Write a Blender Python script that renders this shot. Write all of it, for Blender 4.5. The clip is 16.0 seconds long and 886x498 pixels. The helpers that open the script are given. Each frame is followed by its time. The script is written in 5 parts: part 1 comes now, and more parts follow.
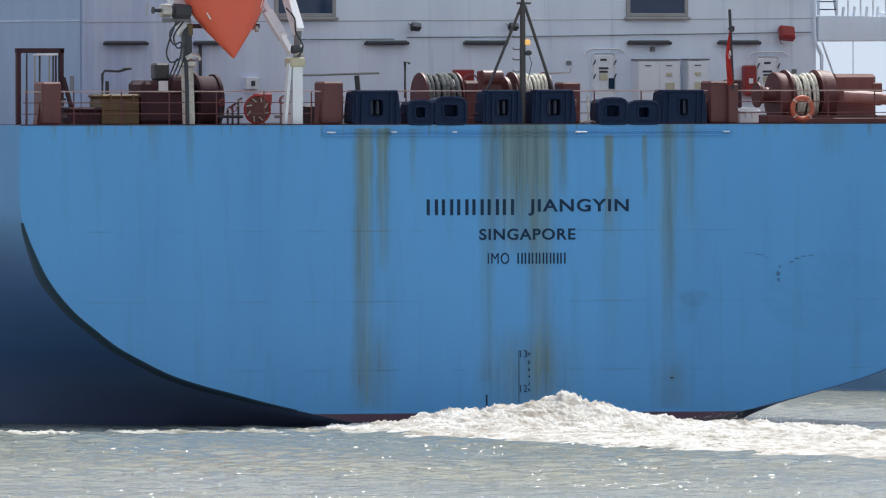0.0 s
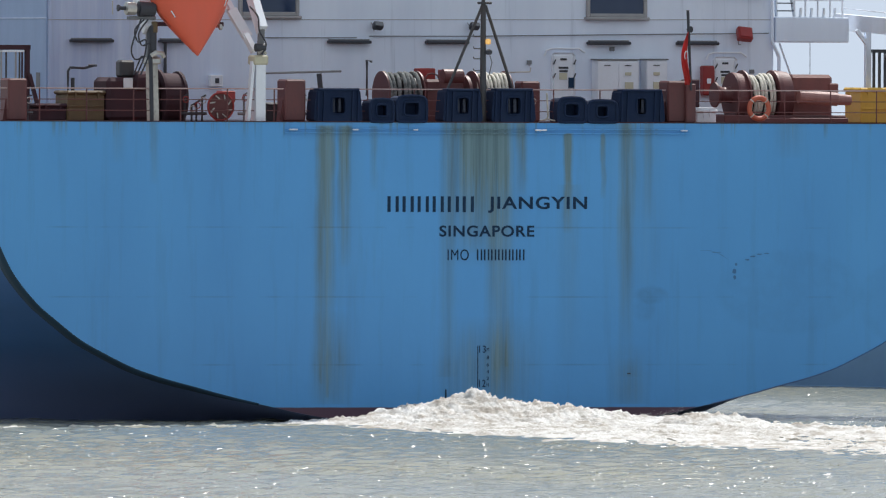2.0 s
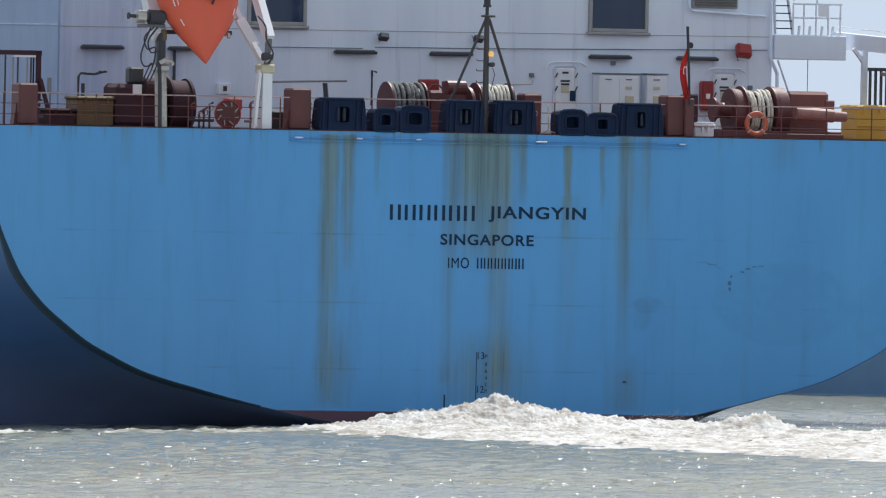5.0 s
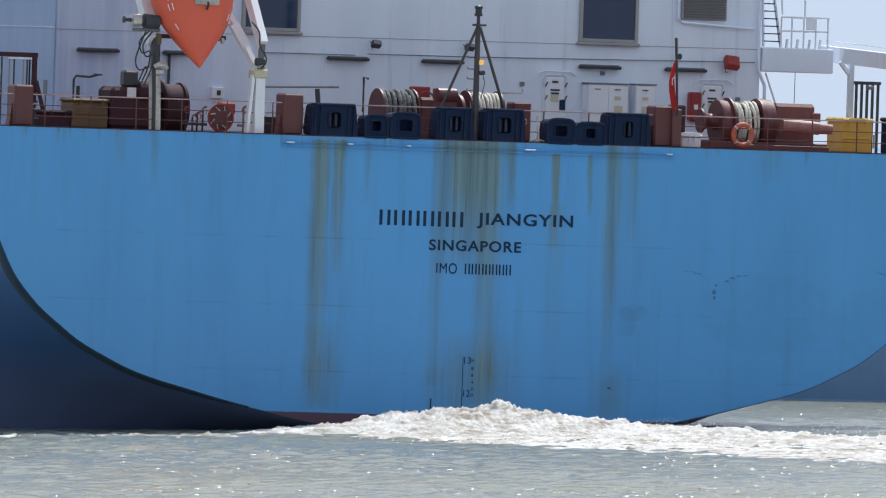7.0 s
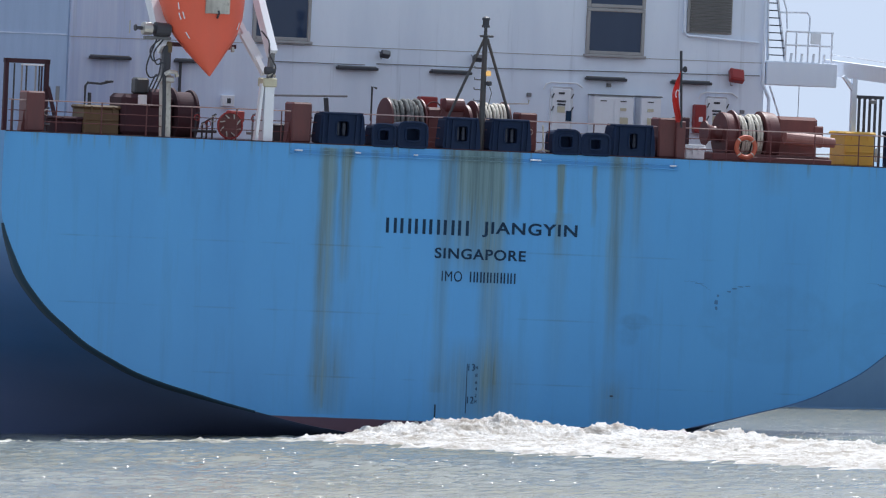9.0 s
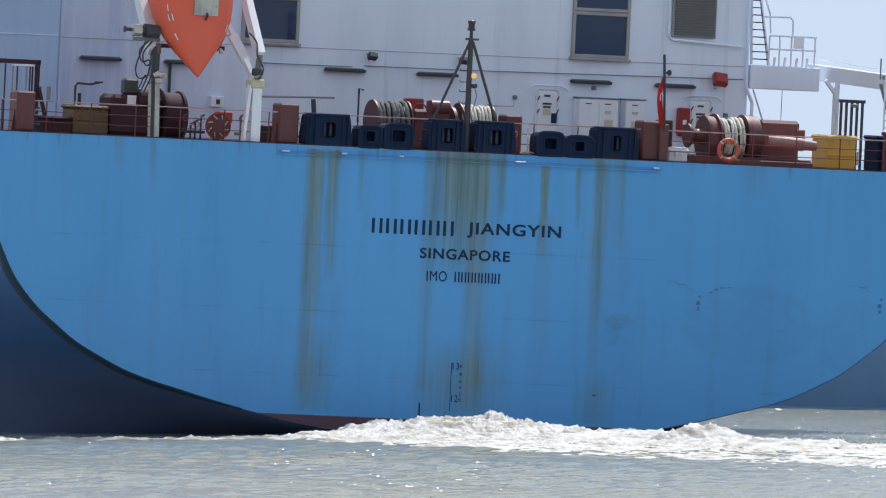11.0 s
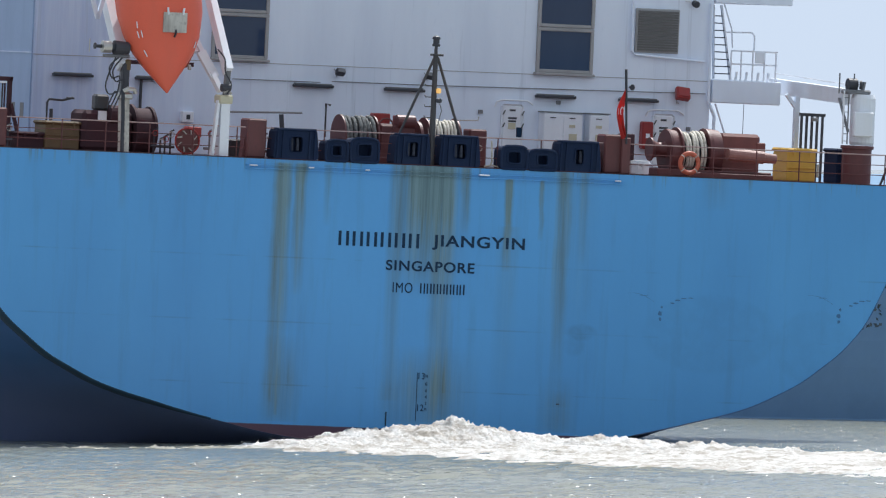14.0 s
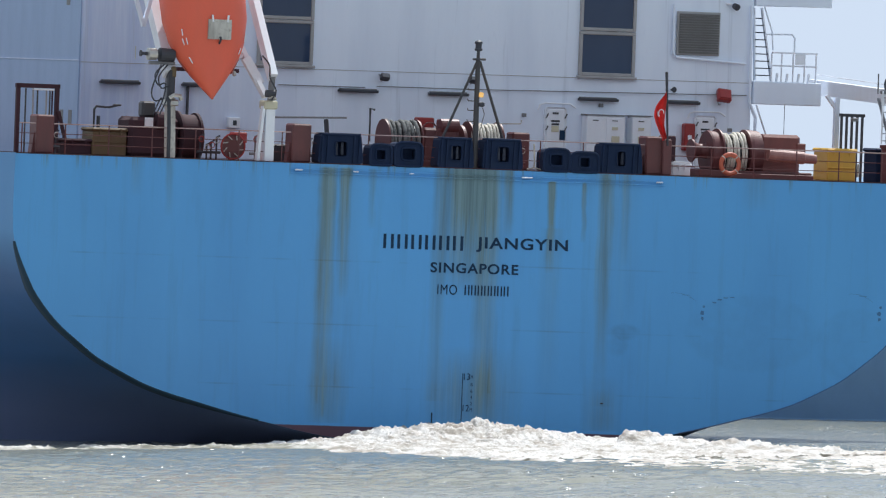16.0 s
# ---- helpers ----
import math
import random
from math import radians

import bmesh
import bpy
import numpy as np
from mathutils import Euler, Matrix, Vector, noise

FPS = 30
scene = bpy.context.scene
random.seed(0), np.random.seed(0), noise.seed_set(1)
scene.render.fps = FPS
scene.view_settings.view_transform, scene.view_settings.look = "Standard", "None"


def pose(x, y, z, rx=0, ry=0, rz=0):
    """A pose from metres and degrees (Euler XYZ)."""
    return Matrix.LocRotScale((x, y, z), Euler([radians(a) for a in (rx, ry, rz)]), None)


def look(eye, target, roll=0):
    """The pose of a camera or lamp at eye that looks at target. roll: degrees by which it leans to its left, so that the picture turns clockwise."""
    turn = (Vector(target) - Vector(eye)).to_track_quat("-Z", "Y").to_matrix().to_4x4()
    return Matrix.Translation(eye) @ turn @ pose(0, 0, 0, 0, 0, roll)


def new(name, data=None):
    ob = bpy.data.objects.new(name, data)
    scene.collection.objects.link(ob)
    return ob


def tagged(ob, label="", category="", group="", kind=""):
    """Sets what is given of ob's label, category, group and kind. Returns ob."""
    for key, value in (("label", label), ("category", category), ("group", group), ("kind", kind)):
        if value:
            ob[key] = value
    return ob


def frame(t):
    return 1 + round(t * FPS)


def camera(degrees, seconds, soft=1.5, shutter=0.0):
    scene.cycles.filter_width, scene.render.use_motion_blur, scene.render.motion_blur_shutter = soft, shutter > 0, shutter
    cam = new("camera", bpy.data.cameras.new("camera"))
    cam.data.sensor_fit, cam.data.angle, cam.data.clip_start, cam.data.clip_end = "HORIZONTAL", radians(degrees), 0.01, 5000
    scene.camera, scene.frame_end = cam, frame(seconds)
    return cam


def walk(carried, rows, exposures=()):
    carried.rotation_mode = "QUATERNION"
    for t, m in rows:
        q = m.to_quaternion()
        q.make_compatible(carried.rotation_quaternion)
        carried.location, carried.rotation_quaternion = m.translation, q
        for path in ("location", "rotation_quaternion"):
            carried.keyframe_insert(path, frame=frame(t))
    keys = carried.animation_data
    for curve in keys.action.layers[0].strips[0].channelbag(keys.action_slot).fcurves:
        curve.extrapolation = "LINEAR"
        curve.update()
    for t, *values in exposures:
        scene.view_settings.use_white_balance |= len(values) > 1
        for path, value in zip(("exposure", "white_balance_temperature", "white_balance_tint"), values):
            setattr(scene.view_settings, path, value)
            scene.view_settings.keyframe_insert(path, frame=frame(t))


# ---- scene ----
EXPOSURES = ((0.0, 0.62, 6300, 10), (0.5, 0.57, 6300, 10), (1.5, 0.56, 6300, 10), (3.0, 0.5, 6280, 10), (5.5, 0.54, 6180, 10), (7.5, 0.56, 6030, 11), (9.0, 0.59, 5960, 12), (12.5, 0.6, 6080, 10), (16.0, 0.63, 6150, 10))
cam = camera(1.944, 16.0, 1.2)
EYE = (0.0, 0.0, 10.3)
# seconds, pan to the right and tilt upward in degrees
VIEW = (
    (0.0, 0.9234, -0.3925),
    (0.5, 0.8965, -0.4085),
    (1.0, 0.8664, -0.3969),
    (1.5, 0.8068, -0.3961),
    (2.0, 0.7369, -0.3947),
    (2.5, 0.6516, -0.4022),
    (3.0, 0.5799, -0.3975),
    (5.5, 0.2592, -0.3588),
    (6.0, 0.1966, -0.3496),
    (6.5, 0.1552, -0.3477),
    (7.0, 0.081, -0.351),
    (7.5, 0.001, -0.3493),
    (8.0, -0.0724, -0.3344),
    (8.5, -0.1456, -0.3262),
    (9.0, -0.2044, -0.3282),
    (11.5, -0.518, -0.3231),
    (12.0, -0.5914, -0.3291),
    (12.5, -0.6546, -0.3233),
    (13.0, -0.7157, -0.3003),
    (13.5, -0.7659, -0.2923),
    (14.0, -0.7879, -0.2915),
    (14.5, -0.8498, -0.2935),
    (15.0, -0.9368, -0.2885),
    (15.5, -1.0345, -0.2864),
    (16.0, -1.165, -0.2833),
)
walk(cam, [(t, pose(*EYE, 90 + b, 0, -a)) for t, a, b in VIEW], EXPOSURES)

# seconds, east, north, heel to starboard and turn in degrees
COURSE = (
    (0.0, 14.59, 753.42, -0.08, 21.41),
    (0.5, 13.72, 755.87, -0.06, 21.46),
    (1.0, 12.85, 758.31, 0.06, 21.5),
    (1.5, 11.97, 760.75, 0.13, 21.55),
    (2.0, 11.08, 763.19, 0.23, 21.6),
    (2.5, 10.19, 765.63, 0.34, 21.65),
    (3.0, 9.29, 768.07, 0.52, 21.7),
    (5.5, 4.72, 780.29, 1.33, 21.94),
    (6.0, 3.79, 782.73, 1.58, 21.98),
    (6.5, 2.85, 785.19, 1.71, 22.03),
    (7.0, 1.91, 787.65, 1.91, 22.07),
    (7.5, 0.96, 790.12, 2.05, 22.1),
    (8.0, -0.0, 792.59, 2.16, 22.13),
    (8.5, -0.96, 795.05, 2.33, 22.16),
    (9.0, -1.93, 797.52, 2.46, 22.19),
    (11.5, -6.86, 809.81, 2.75, 22.28),
    (12.0, -7.86, 812.26, 2.75, 22.3),
    (12.5, -8.87, 814.71, 2.69, 22.31),
    (13.0, -9.89, 817.15, 2.63, 22.33),
    (13.5, -10.91, 819.59, 2.56, 22.34),
    (14.0, -11.94, 822.02, 2.58, 22.34),
    (14.5, -12.97, 824.46, 2.39, 22.35),
    (15.0, -14.01, 826.89, 2.26, 22.36),
    (15.5, -15.05, 829.31, 2.17, 22.37),
    (16.0, -16.1, 831.74, 2.08, 22.38),
)
SHIP_ROWS = [(t, pose(x, y, 0.3, 0, r, 0) @ pose(0, 0, 0, 0, 0, z)) for t, x, y, r, z in COURSE]

# ---- world and sun ----
SUN_ELEVATION, SUN_AZIMUTH = 57.0, 17.0
world = bpy.data.worlds.new("sky")
scene.world = world
world.use_nodes = True
sky = world.node_tree.nodes.new("ShaderNodeTexSky")
sky.sky_type, sky.sun_disc = "NISHITA", False
sky.sun_elevation, sky.sun_rotation = radians(SUN_ELEVATION), radians(SUN_AZIMUTH)
sky.dust_density, sky.air_density, sky.ozone_density = 0.6, 1.0, 2.0
sky_way = world.node_tree.nodes.new("ShaderNodeTexCoord")
lift = world.node_tree.nodes.new("ShaderNodeMapping")
lift.inputs["Location"].default_value = (0, 0, 0.4)
world.node_tree.links.new(sky_way.outputs["Generated"], lift.inputs[0])
world.node_tree.links.new(lift.outputs[0], sky.inputs[0])
haze = world.node_tree.nodes.new("ShaderNodeMix")
haze.data_type = "RGBA"
haze.inputs[0].default_value = 0.65
haze.inputs[7].default_value = (5.0, 5.2, 5.05, 1)
world.node_tree.links.new(sky.outputs[0], haze.inputs[6])
world.node_tree.links.new(haze.outputs[2], world.node_tree.nodes["Background"].inputs[0])
world.node_tree.nodes["Background"].inputs[1].default_value = 0.10
sun_data = bpy.data.lights.new("sun", "SUN")
sun_data.energy, sun_data.angle, sun_data.color = 3.3, radians(0.53), (1.0, 0.95, 0.87)
sun = new("sun", sun_data)
away = Vector((math.sin(radians(SUN_AZIMUTH)) * math.cos(radians(SUN_ELEVATION)),
               math.cos(radians(SUN_AZIMUTH)) * math.cos(radians(SUN_ELEVATION)), math.sin(radians(SUN_ELEVATION))))
sun.matrix_world = look(away * 300 + Vector((0, 780, 0)), (0, 780, 0))


# ---- materials ----
def nodes_of(name):
    m = bpy.data.materials.new(name)
    m.use_nodes = True
    n = m.node_tree.nodes
    return m, n, m.node_tree.links, n["Principled BSDF"]


def noise_node(n, l, coord, scale, detail=4.0, rough=0.55):
    t = n.new("ShaderNodeTexNoise")
    t.inputs["Scale"].default_value, t.inputs["Detail"].default_value = scale, detail
    t.inputs["Roughness"].default_value = rough
    l.new(coord, t.inputs["Vector"])
    return t.outputs["Fac"]


def math_node(n, l, op, a, b=None, clamp=False):
    m = n.new("ShaderNodeMath")
    m.operation, m.use_clamp = op, clamp
    for i, v in enumerate((a, b)):
        if v is None:
            continue
        if isinstance(v, (int, float)):
            m.inputs[i].default_value = v
        else:
            l.new(v, m.inputs[i])
    return m.outputs[0]


def span(n, l, v, a, b, c=0.0, d=1.0):
    r = n.new("ShaderNodeMapRange")
    for i, x in zip((1, 2, 3, 4), (a, b, c, d)):
        r.inputs[i].default_value = x
    l.new(v, r.inputs[0])
    return r.outputs[0]


def mix(n, l, fac, a, b):
    m = n.new("ShaderNodeMix")
    m.data_type = "RGBA"
    l.new(fac, m.inputs[0]) if not isinstance(fac, (int, float)) else None
    for i, v in ((6, a), (7, b)):
        if isinstance(v, tuple):
            m.inputs[i].default_value = (*v, 1)
        else:
            l.new(v, m.inputs[i])
    return m.outputs[2]


def scaled(n, l, coord, sx, sy, sz):
    m = n.new("ShaderNodeMapping")
    m.inputs["Scale"].default_value = (sx, sy, sz)
    l.new(coord, m.inputs["Vector"])
    return m.outputs[0]


def coat(name, colour, dirt=None, rough=0.5, metal=0.0, amount=0.5, scale=0.7, streak=True, bump=0.15, fine=9.0, gloss=0.5):
    """A worn surface: its colour, stains of a second colour at two sizes, and fine relief."""
    m, n, l, b = nodes_of(name)
    co = n.new("ShaderNodeTexCoord").outputs["Object"]
    if dirt is None:
        dirt = tuple(c * 0.6 for c in colour)
    tall = scaled(n, l, co, 1, 1, 0.22 if streak else 1)
    big = span(n, l, noise_node(n, l, tall, scale * 2.2, 5), 0.42, 0.75, 0, amount)
    small = span(n, l, noise_node(n, l, co, fine, 4), 0.52, 0.8, 0, amount * 0.8)
    both = math_node(n, l, "MAXIMUM", big, small)
    l.new(mix(n, l, both, colour, dirt), b.inputs["Base Color"])
    b.inputs["Roughness"].default_value, b.inputs["Metallic"].default_value = rough, metal
    b.inputs["Specular IOR Level"].default_value = gloss
    bp = n.new("ShaderNodeBump")
    bp.inputs["Strength"].default_value, bp.inputs["Distance"].default_value = bump, 0.03
    l.new(noise_node(n, l, co, fine * 1.7, 5), bp.inputs["Height"])
    l.new(bp.outputs[0], b.inputs["Normal"])
    return m


BLUE = (0.105, 0.375, 0.76)


def stern_paint():
    """Sky-blue hull paint with rust and algae runs below the scuppers."""
    m, n, l, b = nodes_of("stern_paint")
    co = n.new("ShaderNodeTexCoord").outputs["Object"]
    xyz = n.new("ShaderNodeSeparateXYZ")
    l.new(co, xyz.inputs[0])
    x, z = xyz.outputs[0], xyz.outputs[2]
    wob = math_node(n, l, "MULTIPLY", math_node(n, l, "SUBTRACT", noise_node(n, l, scaled(n, l, co, 1, 1, 0.4), 1.6, 3), 0.5), 0.25)
    xw = math_node(n, l, "ADD", x, wob)
    total = None
    #         centre, half width, top, foot, strength
    for cx, w, top, foot, s in ((-5.12, 0.24, 8.3, 0.3, 1.0), (-4.5, 0.16, 8.3, 4.2, 1.0), (-3.6, 0.1, 8.3, 6.4, 0.5),
                                (-1.25, 0.22, 8.4, 0.4, 0.5), (-0.45, 0.5, 8.4, 4.6, 0.95), (0.38, 0.34, 8.4, 0.3, 0.9), (-0.1, 1.0, 8.4, 4.2, 0.5),
                                (1.08, 0.14, 8.4, 6.3, 0.85), (2.55, 0.13, 8.08, 5.2, 1.2), (2.55, 0.085, 8.08, 6.6, 1.3), (3.67, 0.07, 8.08, 6.2, 1.0),
                                (4.4, 0.2, 8.4, 1.6, 0.8), (4.7, 0.7, 8.4, 3.0, 0.22), (-4.8, 0.65, 8.4, 3.0, 0.25), (2.6, 0.3, 6.6, 1.2, 0.25), (5.1, 0.15, 8.4, 5.5, 0.4), (-10.5, 0.12, 8.45, 6.6, 0.45),
                                (-11.6, 0.2, 8.45, 7.2, 0.3), (9.6, 0.4, 8.45, 7.4, 0.3), (-4.9, 0.5, 3.0, 0.2, 0.65),
                                (0.1, 1.2, 2.8, 0.2, 0.75), (4.5, 0.5, 2.0, 0.2, 0.6),
                                (-5.05, 0.06, 1.9, 0.4, 0.45), (-5.22, 0.04, 1.7, 0.8, 0.4), (0.33, 0.06, 2.6, 1.2, 0.4), (0.62, 0.04, 2.3, 1.3, 0.7),
                                (-1.25, 0.25, 1.7, 1.0, 0.6), (4.5, 0.3, 1.6, 1.0, 0.6), (-4.6, 0.05, 2.2, 1.4, 0.6)):
        d = math_node(n, l, "ABSOLUTE", math_node(n, l, "SUBTRACT", xw, cx))
        across = span(n, l, d, w * 0.45, w * 1.5, 1, 0)
        along = span(n, l, z, foot, top, 0.0, 1.0)
        along = math_node(n, l, "POWER", math_node(n, l, "MAXIMUM", along, 0.0), 0.6 if top > 5 else 0.25)
        cut = span(n, l, z, top, top + 0.06, s, 0) if top > 5 else span(n, l, z, top - 1.4, top, s, 0)
        v = math_node(n, l, "MULTIPLY", math_node(n, l, "MULTIPLY", across, along), cut)
        total = v if total is None else math_node(n, l, "ADD", total, v)
    runs = span(n, l, noise_node(n, l, scaled(n, l, co, 1, 1, 0.05), 5.0, 6, 0.7), 0.3, 0.65, 0.45, 1.0)
    total = math_node(n, l, "MULTIPLY", total, runs)
    drips = span(n, l, noise_node(n, l, scaled(n, l, co, 1, 1, 0.03), 5.5, 3, 0.7), 0.56, 0.66)
    drips = math_node(n, l, "MULTIPLY", drips, span(n, l, z, 7.95, 8.44, 0, 0.55))
    total = math_node(n, l, "ADD", total, drips)
    total = math_node(n, l, "MULTIPLY", math_node(n, l, "MULTIPLY", total, 1.2, True), 0.84)
    # faint weld seams
    seams = None
    for zs in (5.37, 3.34, 1.36):
        d = math_node(n, l, "ABSOLUTE", math_node(n, l, "SUBTRACT", z, zs))
        v = span(n, l, d, 0.008, 0.035, 0.45, 0)
        seams = v if seams is None else math_node(n, l, "ADD", seams, v)
    seams = math_node(n, l, "MULTIPLY", seams, span(n, l, noise_node(n, l, scaled(n, l, co, 1, 1, 0.1), 0.55, 3), 0.46, 0.62, 0.0, 0.55))
    # rust creeps along the seams where the runs cross them
    seams = math_node(n, l, "ADD", seams, math_node(n, l, "MULTIPLY", math_node(n, l, "MULTIPLY", seams, total), 2.5, True), True)
    bands = span(n, l, noise_node(n, l, scaled(n, l, co, 1, 1, 0.02), 4.5, 5, 0.7), 0.4, 0.62)
    rust = mix(n, l, bands, (0.092, 0.135, 0.102), (0.175, 0.265, 0.25))
    fade = mix(n, l, span(n, l, noise_node(n, l, scaled(n, l, co, 1, 1, 0.35), 0.32, 5), 0.35, 0.7), BLUE, (0.092, 0.335, 0.70))
    grime = span(n, l, noise_node(n, l, scaled(n, l, co, 1, 1, 0.08), 2.2, 6, 0.65), 0.52, 0.85, 0, 0.35)
    c = mix(n, l, grime, fade, (0.07, 0.2, 0.36))
    c = mix(n, l, seams, c, (0.05, 0.13, 0.22))
    c = mix(n, l, total, c, rust)
    # fender smudges: centre, radii, strength
    for ex, ez, rx, rz, s in ((5.2, 3.4, 0.55, 0.28, 0.4), (5.0, 2.95, 0.4, 0.35, 0.25), (9.6, 3.5, 2.3, 1.25, 0.14), (13.2, 3.2, 1.4, 1.2, 0.14)):
        dx = math_node(n, l, "POWER", math_node(n, l, "DIVIDE", math_node(n, l, "SUBTRACT", xw, ex), rx), 2.0)
        dz = math_node(n, l, "POWER", math_node(n, l, "DIVIDE", math_node(n, l, "SUBTRACT", z, ez), rz), 2.0)
        ring = span(n, l, math_node(n, l, "ADD", dx, dz), 0.5 if rx < 1 else 0.85, 1.1, s, 0)
        ring = math_node(n, l, "MULTIPLY", ring, span(n, l, noise_node(n, l, co, 2.2, 5, 0.65), 0.35, 0.6, 0.3, 1.0))
        c = mix(n, l, ring, c, (0.06, 0.2, 0.38))
    # red boot-top showing at the very foot
    foot = span(n, l, math_node(n, l, "ADD", z, math_node(n, l, "MULTIPLY", wob, 0.12)), 0.1, 0.13, 1, 0)
    c = mix(n, l, foot, c, (0.10, 0.05, 0.08))
    l.new(c, b.inputs["Base Color"])
    b.inputs["Roughness"].default_value = 0.42
    bp = n.new("ShaderNodeBump")
    bp.inputs["Strength"].default_value, bp.inputs["Distance"].default_value = 0.25, 0.05
    l.new(noise_node(n, l, co, 0.9, 4), bp.inputs["Height"])
    l.new(bp.outputs[0], b.inputs["Normal"])
    return m


def side_paint():
    """Hull paint with the flare's shade and a lighter foot in its colour."""
    m, n, l, b = nodes_of("side_paint")
    co = n.new("ShaderNodeTexCoord").outputs["Object"]
    xyz = n.new("ShaderNodeSeparateXYZ")
    l.new(co, xyz.inputs[0])
    wob = math_node(n, l, "MULTIPLY", noise_node(n, l, co, 0.8, 4), 0.06)
    z = math_node(n, l, "ADD", xyz.outputs[2], wob)
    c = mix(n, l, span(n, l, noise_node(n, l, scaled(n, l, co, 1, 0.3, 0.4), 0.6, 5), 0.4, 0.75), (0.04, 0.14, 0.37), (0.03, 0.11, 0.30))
    # brighter blue for the topsides only; the shade below sits in the colour
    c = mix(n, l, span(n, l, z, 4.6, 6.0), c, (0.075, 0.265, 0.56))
    # paler blue paints in light low on the hull side
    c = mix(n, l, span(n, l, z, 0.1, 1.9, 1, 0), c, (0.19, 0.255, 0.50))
    l.new(c, b.inputs["Base Color"])
    b.inputs["Roughness"].default_value = 0.45
    return m


def water_surface(name, relief, rough=0.1):
    m, n, l, b = nodes_of(name)
    co = n.new("ShaderNodeTexCoord").outputs["Object"]
    c = mix(n, l, span(n, l, noise_node(n, l, scaled(n, l, co, 1, 0.3, 1), 0.06, 4), 0.35, 0.65), (0.275, 0.275, 0.21), (0.225, 0.255, 0.25))
    l.new(c, b.inputs["Base Color"])
    b.inputs["Roughness"].default_value, b.inputs["IOR"].default_value = rough, 1.33
    b.inputs["Specular IOR Level"].default_value = 0.25
    bp = n.new("ShaderNodeBump")
    bp.inputs["Strength"].default_value, bp.inputs["Distance"].default_value = relief, 0.1
    dashes = noise_node(n, l, scaled(n, l, co, 1, 0.09, 1), 3.2, 6, 0.65)
    chop = noise_node(n, l, scaled(n, l, co, 1, 0.5, 1), 4.0, 7, 0.65)
    l.new(math_node(n, l, "ADD", dashes, math_node(n, l, "MULTIPLY", chop, 0.6)), bp.inputs["Height"])
    l.new(bp.outputs[0], b.inputs["Normal"])
    return m


def foam_surface(name, light, dark, lo, hi):
    m, n, l, b = nodes_of(name)
    co = n.new("ShaderNodeTexCoord").outputs["Object"]
    v = noise_node(n, l, scaled(n, l, co, 0.9, 0.3, 2.6), 2.2, 9, 0.72)
    flecks = noise_node(n, l, scaled(n, l, co, 1, 0.4, 1.6), 11.0, 4, 0.7)
    v = math_node(n, l, "ADD", math_node(n, l, "MULTIPLY", v, 0.75), math_node(n, l, "MULTIPLY", flecks, 0.25))
    # broad beige patches put some of the foam's shading into the colour
    patch = noise_node(n, l, scaled(n, l, co, 0.6, 0.3, 2.0), 0.9, 3)
    v = math_node(n, l, "ADD", v, math_node(n, l, "MULTIPLY", math_node(n, l, "SUBTRACT", patch, 0.5), 0.35))
    l.new(mix(n, l, span(n, l, v, lo, hi), dark, light), b.inputs["Base Color"])
    b.inputs["Roughness"].default_value = 0.7
    bp = n.new("ShaderNodeBump")
    bp.inputs["Strength"].default_value, bp.inputs["Distance"].default_value = 0.9, 0.15
    l.new(noise_node(n, l, co, 6.0, 7, 0.7), bp.inputs["Height"])
    l.new(bp.outputs[0], b.inputs["Normal"])
    # airy foam lets some light through
    glow = n.new("ShaderNodeBsdfTranslucent")
    glow.inputs["Color"].default_value = (0.85, 0.84, 0.8, 1)
    both = n.new("ShaderNodeMixShader")
    both.inputs[0].default_value = 0.18
    l.new(b.outputs[0], both.inputs[1])
    l.new(glow.outputs[0], both.inputs[2])
    l.new(both.outputs[0], n["Material Output"].inputs["Surface"])
    return m


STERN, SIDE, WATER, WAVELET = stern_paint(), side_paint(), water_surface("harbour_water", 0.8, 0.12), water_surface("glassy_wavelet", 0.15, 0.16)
FOAM = foam_surface("foam", (0.94, 0.93, 0.91), (0.42, 0.365, 0.30), 0.385, 0.55)
THIN_FOAM = foam_surface("thin_foam", (0.86, 0.86, 0.82), (0.25, 0.25, 0.19), 0.43, 0.6)


